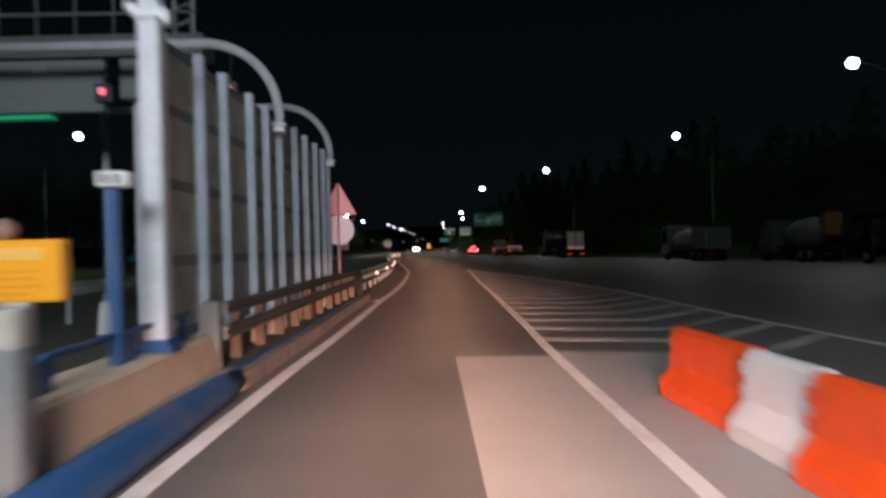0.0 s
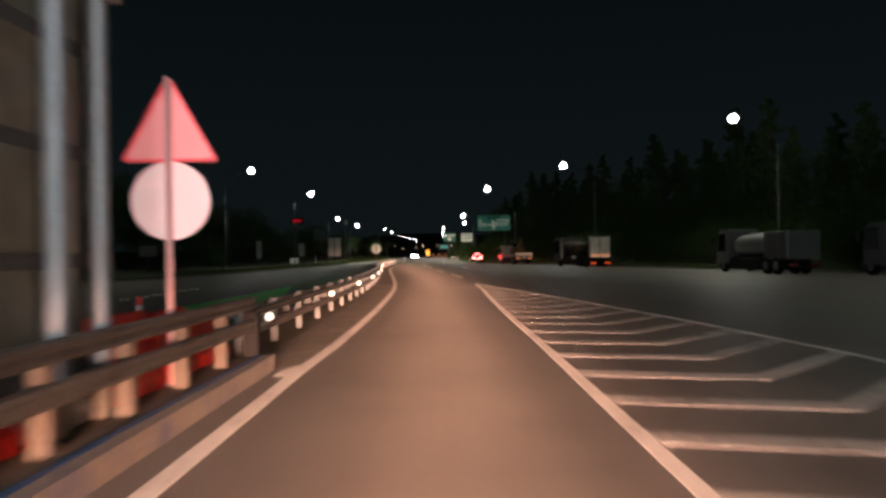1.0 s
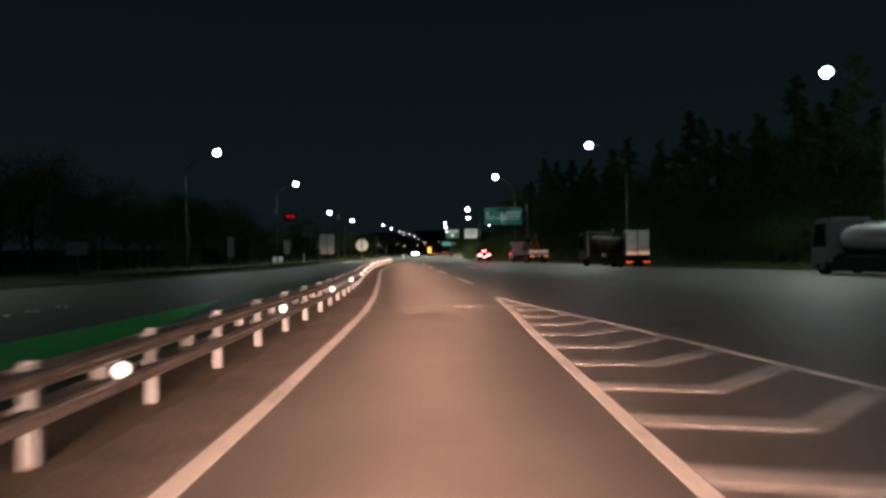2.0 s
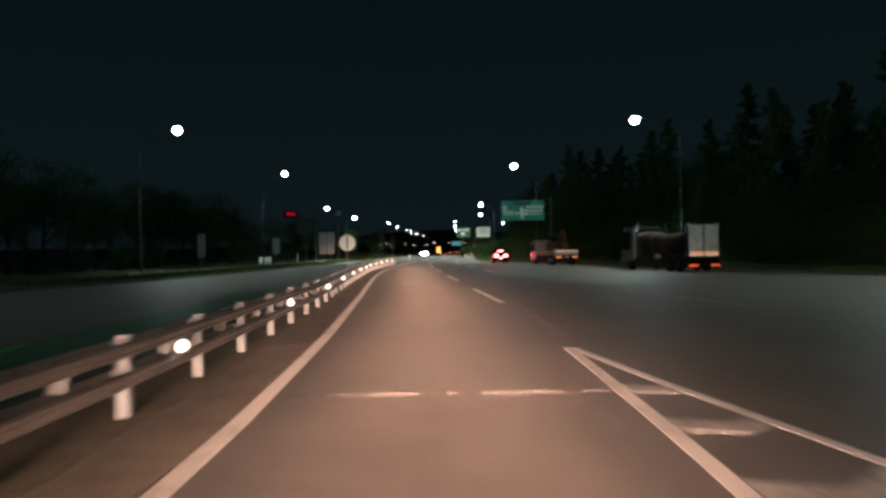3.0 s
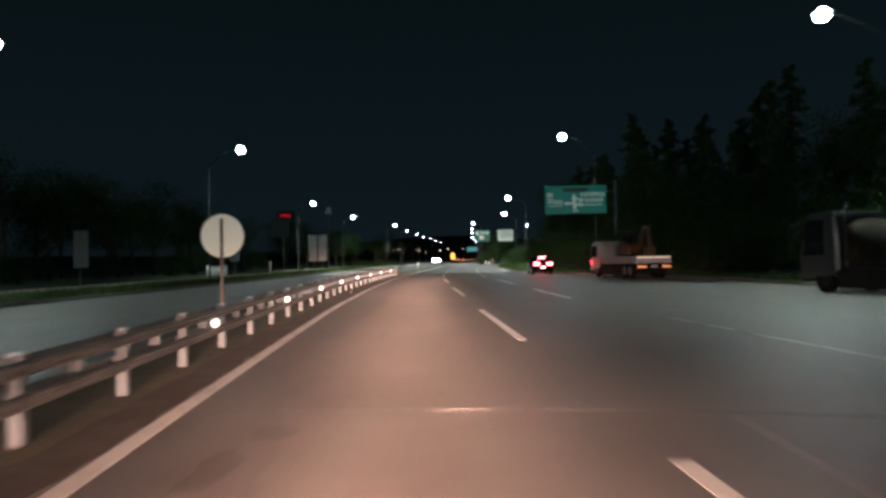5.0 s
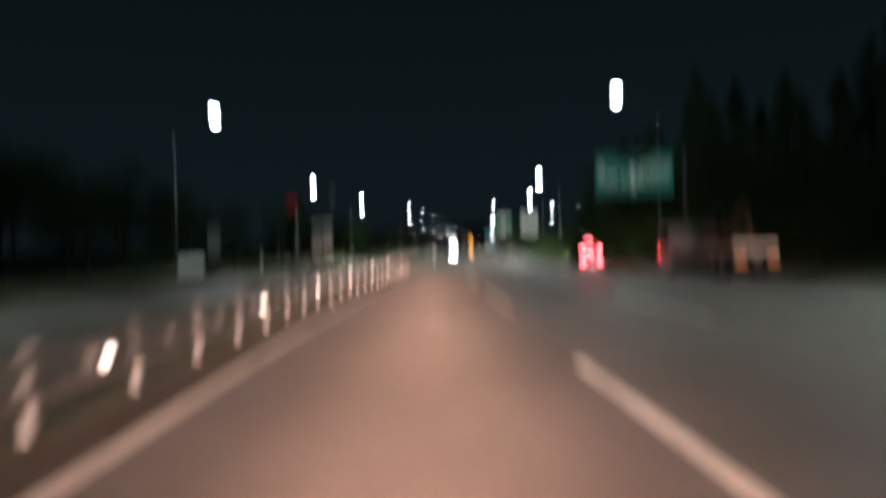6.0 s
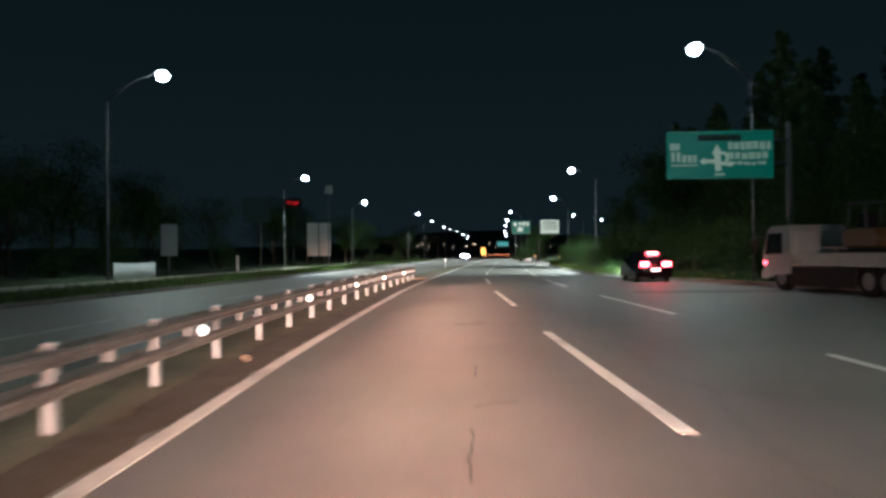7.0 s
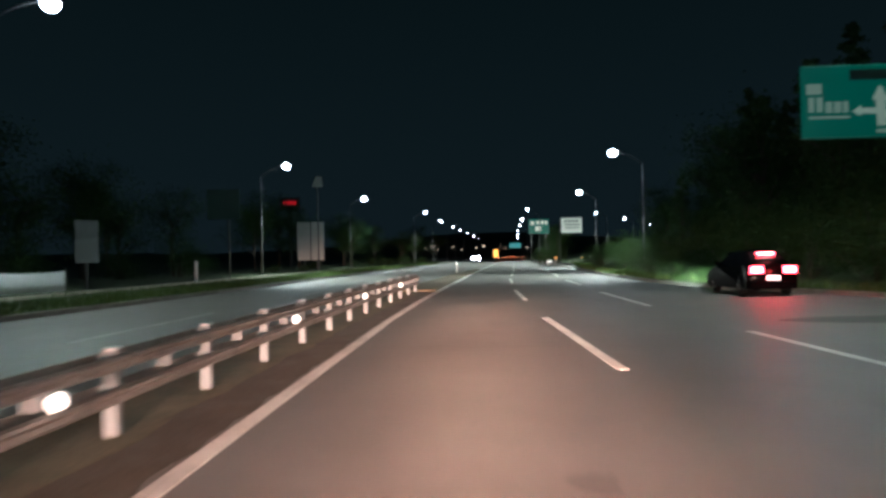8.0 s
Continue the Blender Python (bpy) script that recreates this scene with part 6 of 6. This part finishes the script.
def broad_tree(h, seed, spread=0.36, leaves=7500):
    rng = random.Random(seed)
    ob = thing("tree", (0, 0, 0), "leafy broad tree, dim in the night", "tree", "verge trees")
    bm = bmesh.new()
    tube(bm, [(0, 0, -0.2), (0.03 * h * rng.uniform(-1, 1), 0.02 * h, h * 0.3), (0.03 * h * rng.uniform(-1, 1), 0, h * 0.62)], [0.022 * h, 0.016 * h, 0.007 * h], 9)
    tips = []
    for k in range(11):
        a = rng.uniform(0, 6.283)
        z0 = h * rng.uniform(0.22, 0.6)
        r = h * spread * rng.uniform(0.5, 1.0)
        z1 = z0 + h * rng.uniform(0.12, 0.36)
        mid = (0.45 * r * math.cos(a), 0.45 * r * math.sin(a), (z0 + z1) / 2 + 0.03 * h)
        tip = (r * math.cos(a), r * math.sin(a), min(z1, h * 0.95))
        tube(bm, [(0, 0, z0), mid, tip], [0.008 * h, 0.005 * h, 0.002 * h], 5)
        tips += [mid, tip]
    tips.append((0, 0, h * 0.9))
    part("trunk", bm, M_BARK, ob)
    nr = np.random.default_rng(seed)
    cs = []
    per = leaves // len(tips)
    for t in tips:
        rr = h * nr.uniform(0.07, 0.15)
        p = nr.normal(size=(per, 3)) * rr * np.array([1.0, 1.0, 0.75]) * 0.75
        cs.append(np.array(t) + p)
    cs = np.concatenate(cs)
    me = leaf_mesh("crown", cs, nr.uniform(0.04, 0.09, len(cs)) * (h / 7) ** 0.5, M_LEAF, 0.2, seed)
    o = new("crown", me)
    o.parent = ob
    return ob


def conifer(h, seed, leaves=7400):
    ob = thing("tree", (0, 0, 0), "tall dark pointed conifer behind the parking strip", "tree", "conifers")
    bm = bmesh.new()
    tube(bm, [(0, 0, -0.3), (0, 0, h * 0.5), (0, 0, h * 0.98)], [0.016 * h, 0.010 * h, 0.002 * h], 8)
    rng = random.Random(seed)
    nr = np.random.default_rng(seed)
    cs = []
    n = 64
    for k in range(n):
        t = k / n
        z = h * (0.10 + 0.88 * t)
        r = h * 0.21 * (1 - t) ** 0.75 * rng.uniform(0.75, 1.12) + 0.15
        a = rng.uniform(0, 6.283) + k * 2.4
        tip = np.array([r * math.cos(a), r * math.sin(a), z - 0.10 * r])
        tube(bm, [(0, 0, z), tuple(tip)], [0.035, 0.008], 4)
        m = int(leaves / n)
        u = nr.uniform(0.15, 1.05, m)[:, None]
        cs.append(np.array([0, 0, z]) * (1 - u) + tip * u + nr.normal(size=(m, 3)) * np.array([0.13, 0.13, 0.10]) * (0.4 + r * 0.6))
    part("trunk", bm, M_BARK, ob)
    cs = np.concatenate(cs)
    o = new("crown", leaf_mesh("crown", cs, nr.uniform(0.06, 0.15, len(cs)), M_NEEDLE, 0.3, seed, 0.3))
    o.parent = ob
    return ob


def shrub(h, w, seed, leaves=5600):
    ob = thing("shrub", (0, 0, 0), "dense rounded roadside shrub with small leaves", "shrub", "verge shrubs")
    bm = bmesh.new()
    rng = random.Random(seed)
    nr = np.random.default_rng(seed)
    cs = []
    for k in range(14):
        a = rng.uniform(0, 6.283)
        r = w * 0.5 * rng.uniform(0.1, 0.9)
        z = h * rng.uniform(0.25, 0.9) * (1 - 0.4 * (r / (w * 0.5)) ** 2)
        tip = (r * math.cos(a), r * math.sin(a), z)
        tube(bm, [(0.05 * math.cos(a), 0.05 * math.sin(a), -0.2), (tip[0] * 0.5, tip[1] * 0.5, z * 0.6), tip], [0.03, 0.02, 0.006], 5)
        m = leaves // 14
        cs.append(np.array(tip) + nr.normal(size=(m, 3)) * np.array([w * 0.16, w * 0.16, h * 0.15]))
    part("stem", bm, M_BARK, ob)
    cs = np.concatenate(cs)
    cs[:, 2] = np.abs(cs[:, 2])
    o = new("foliage", leaf_mesh("foliage", cs, nr.uniform(0.025, 0.06, len(cs)), M_BUSH, 0.1, seed))
    o.parent = ob
    return ob


rng = random.Random(21)
protos = {"b": [broad_tree(7.0, 5), broad_tree(7.0, 8, 0.42), broad_tree(7.0, 13, 0.32)],
          "c": [conifer(10.0, 3), conifer(10.0, 7), conifer(10.0, 11)],
          "s": [shrub(2.6, 3.4, 2), shrub(2.6, 3.4, 6), shrub(2.6, 3.4, 9)]}
used = {"b": 0, "c": 0, "s": 0}


def plant(kind, x, y, z, scale):
    src = protos[kind][used[kind] % 3]
    m = Matrix.Translation((x, y, z)) @ Matrix.Rotation(rng.uniform(0, 6.28), 4, "Z")
    if used[kind] < 3:
        src.matrix_basis = m
        src.scale = (scale, scale, scale * rng.uniform(0.9, 1.1))
    else:
        o = copy_thing(src, m)
        o.scale = (scale, scale, scale * rng.uniform(0.9, 1.12))
    used[kind] += 1


# east side: hedge of shrubs, conifers behind
y = 34.0
while y < 134:
    e = interp(RIGHT_EDGE, y)
    plant("s", e + rng.uniform(2.2, 3.0), y, 0.2, rng.uniform(0.95, 1.35))
    if rng.random() < 0.8:
        plant("s", e + rng.uniform(5.0, 7.0), y + 1.0, 0.8, rng.uniform(1.3, 1.8))
    y += rng.uniform(2.2, 3.0)
y = 40.0
while y < 150:
    e = interp(RIGHT_EDGE, y)
    plant("c", e + rng.uniform(7.0, 9.5), y, 1.0, rng.uniform(0.75, 1.15))
    if rng.random() < 0.85:
        plant("c", e + rng.uniform(11.0, 15.0), y + 2.0, 1.4, rng.uniform(0.9, 1.35))
    if rng.random() < 0.7:
        plant("b", e + rng.uniform(5.5, 9.0), y + 1.5, 0.8, rng.uniform(0.8, 1.25))
    y += rng.uniform(2.4, 3.6)
for x, y, s in ((10.35, 132.5, 0.32), (9.95, 133.7, 0.28), (10.8, 131.6, 0.30), (10.5, 138.6, 0.85), (10.2, 143.0, 0.6), (12.0, 136.0, 1.0), (13.2, 133.0, 1.2), (11.2, 146.5, 1.0), (10.8, 152, 0.9), (11.6, 158, 1.0), (12.0, 134.8, 1.3),
                (10.9, 165, 0.7), (11.6, 171, 0.8), (9.0, 204, 0.8), (10.6, 207, 0.9), (7.9, 201, 0.55), (11.5, 214, 0.9), (10, 222, 1.0), (13.8, 200, 0.5), (20, 190, 1.1), (22, 196, 1.2), (24, 205, 1.3), (17.0, 176, 1.0), (18.5, 182, 1.1)):
    plant("s", x, y, 0.12, s)
for x, y, s in ((15.8, 143.5, 0.95), (14.0, 139.0, 0.72), (17.5, 147.0, 1.0), (13.8, 150.5, 0.6)):
    plant("c", x, y, 0.4, s)
for x, y, s in ((14.5, 158, 0.8), (16.5, 166, 0.9), (21, 173, 1.0), (26, 186, 1.1), (30, 200, 1.2), (12.5, 226, 0.9), (14, 240, 1.0), (16, 255, 1.0), (36, 225, 1.3)):
    plant("b", x, y, 0.2, s)
# west side
y = 62.0
while y < 150:
    e = interp(LEFT_EDGE, y)
    plant("b", e - rng.uniform(9.5, 12.5), y, 0.3, rng.uniform(0.7, 1.05))
    if rng.random() < 0.7:
        plant("b", e - rng.uniform(13.5, 17.5), y + 2, 0.3, rng.uniform(0.9, 1.3))
    if rng.random() < 0.7:
        plant("s", e - rng.uniform(7.0, 9.5), y + 1, 0.25, rng.uniform(0.6, 1.0))
    y += rng.uniform(3.4, 5.2)
for x, y, s in ((-14.0, 184.0, 0.85), (-15.8, 188, 0.9), (-18, 162, 0.9), (-20, 170, 1.0), (-18.5, 178, 1.0), (-17, 196, 0.9), (-15, 206, 0.8), (-24, 190, 1.2), (-13, 222, 0.8), (-12.5, 238, 0.8), (-14, 255, 1.0), (-11, 275, 0.9)):
    plant("b", x, y, 0.2, s)
for x, y, s in ((-14.6, 188, 0.5), (-13.4, 193, 0.5), (-12.6, 198, 0.55), (-12.2, 203, 0.5), (-11.4, 209, 0.5), (-11.2, 215, 0.55), (-10.3, 222, 0.5), (-10, 229, 0.5), (-16.2, 176, 0.45), (-14.6, 165, 0.35), (-15.2, 158, 0.35)):
    plant("s", x, y, 0.12, s)


# grass tufts along both verges
def tufts(name, edge, side, y0, y1, n, seed, w):
    nr = np.random.default_rng(seed)
    ys = nr.uniform(y0, y1, n)
    d = 0.25 + np.abs(nr.normal(size=n)) * w
    xs = np.array([interp(edge, yy) for yy in ys]) + side * d
    hgt = nr.uniform(0.10, 0.34, n)
    lean = nr.normal(size=(n, 2)) * 0.10
    ang = nr.uniform(0, 3.14, n)
    wd = nr.uniform(0.012, 0.03, n)
    z0 = 0.12 + 0.03 * d
    v = np.empty((n, 3, 3))
    v[:, 0] = np.stack([xs - wd * np.cos(ang), ys - wd * np.sin(ang), z0 - 0.02], 1)
    v[:, 1] = np.stack([xs + wd * np.cos(ang), ys + wd * np.sin(ang), z0 - 0.02], 1)
    v[:, 2] = np.stack([xs + lean[:, 0], ys + lean[:, 1], z0 + hgt], 1)
    me = bpy.data.meshes.new(name)
    me.from_pydata(v.reshape(-1, 3).tolist(), [], np.arange(n * 3).reshape(-1, 3).tolist())
    me.materials.append(M_BLADE)
    tagged(new(name, me), "rough grass blades along the road verge", "grass", "", "stuff")


tufts("grass", LEFT_EDGE, -1, 80, 230, 26000, 1, 1.3)
tufts("grass", RIGHT_EDGE, 1, 60, 190, 20000, 2, 1.2)

# far hill with a few lit windows
bm = bmesh.new()
prev = None
for i in range(81):
    x = -1300 + 32.5 * i
    hgt = 12 + 8 * noise.noise((x * 0.004, 1.3, 0)) + 4 * noise.noise((x * 0.016, 4.1, 0)) + 13 * math.exp(-((x + 10) / 140) ** 2)
    row = [bm.verts.new((x, 700, -2)), bm.verts.new((x, 860, hgt * 0.6)), bm.verts.new((x, 1000, hgt)), bm.verts.new((x, 1300, -2))]
    if prev:
        for k in range(3):
            f = bm.faces.new((prev[k], prev[k + 1], row[k + 1], row[k]))
            f.smooth = True
    prev = row
bmesh.ops.recalc_face_normals(bm, faces=bm.faces[:])
solid("backdrop_hill", bm, M_HILL, "low dark hill beyond the road", "hill", "structure")
nr = np.random.default_rng(5)
bm = bmesh.new()
for k in range(30):
    x = nr.normal() * 42 - 15
    z = (abs(nr.normal()) * 3 + 6) * math.exp(-((x + 10) / 140) ** 2)
    box(bm, x, 820 + nr.uniform(-60, 0), z, nr.uniform(0.5, 1.1), 0.3, nr.uniform(0.5, 1.1))
solid("town_lights", bm, M_TWINKLE, "scattered warm lit windows of a far town", "town lights", "stuff")
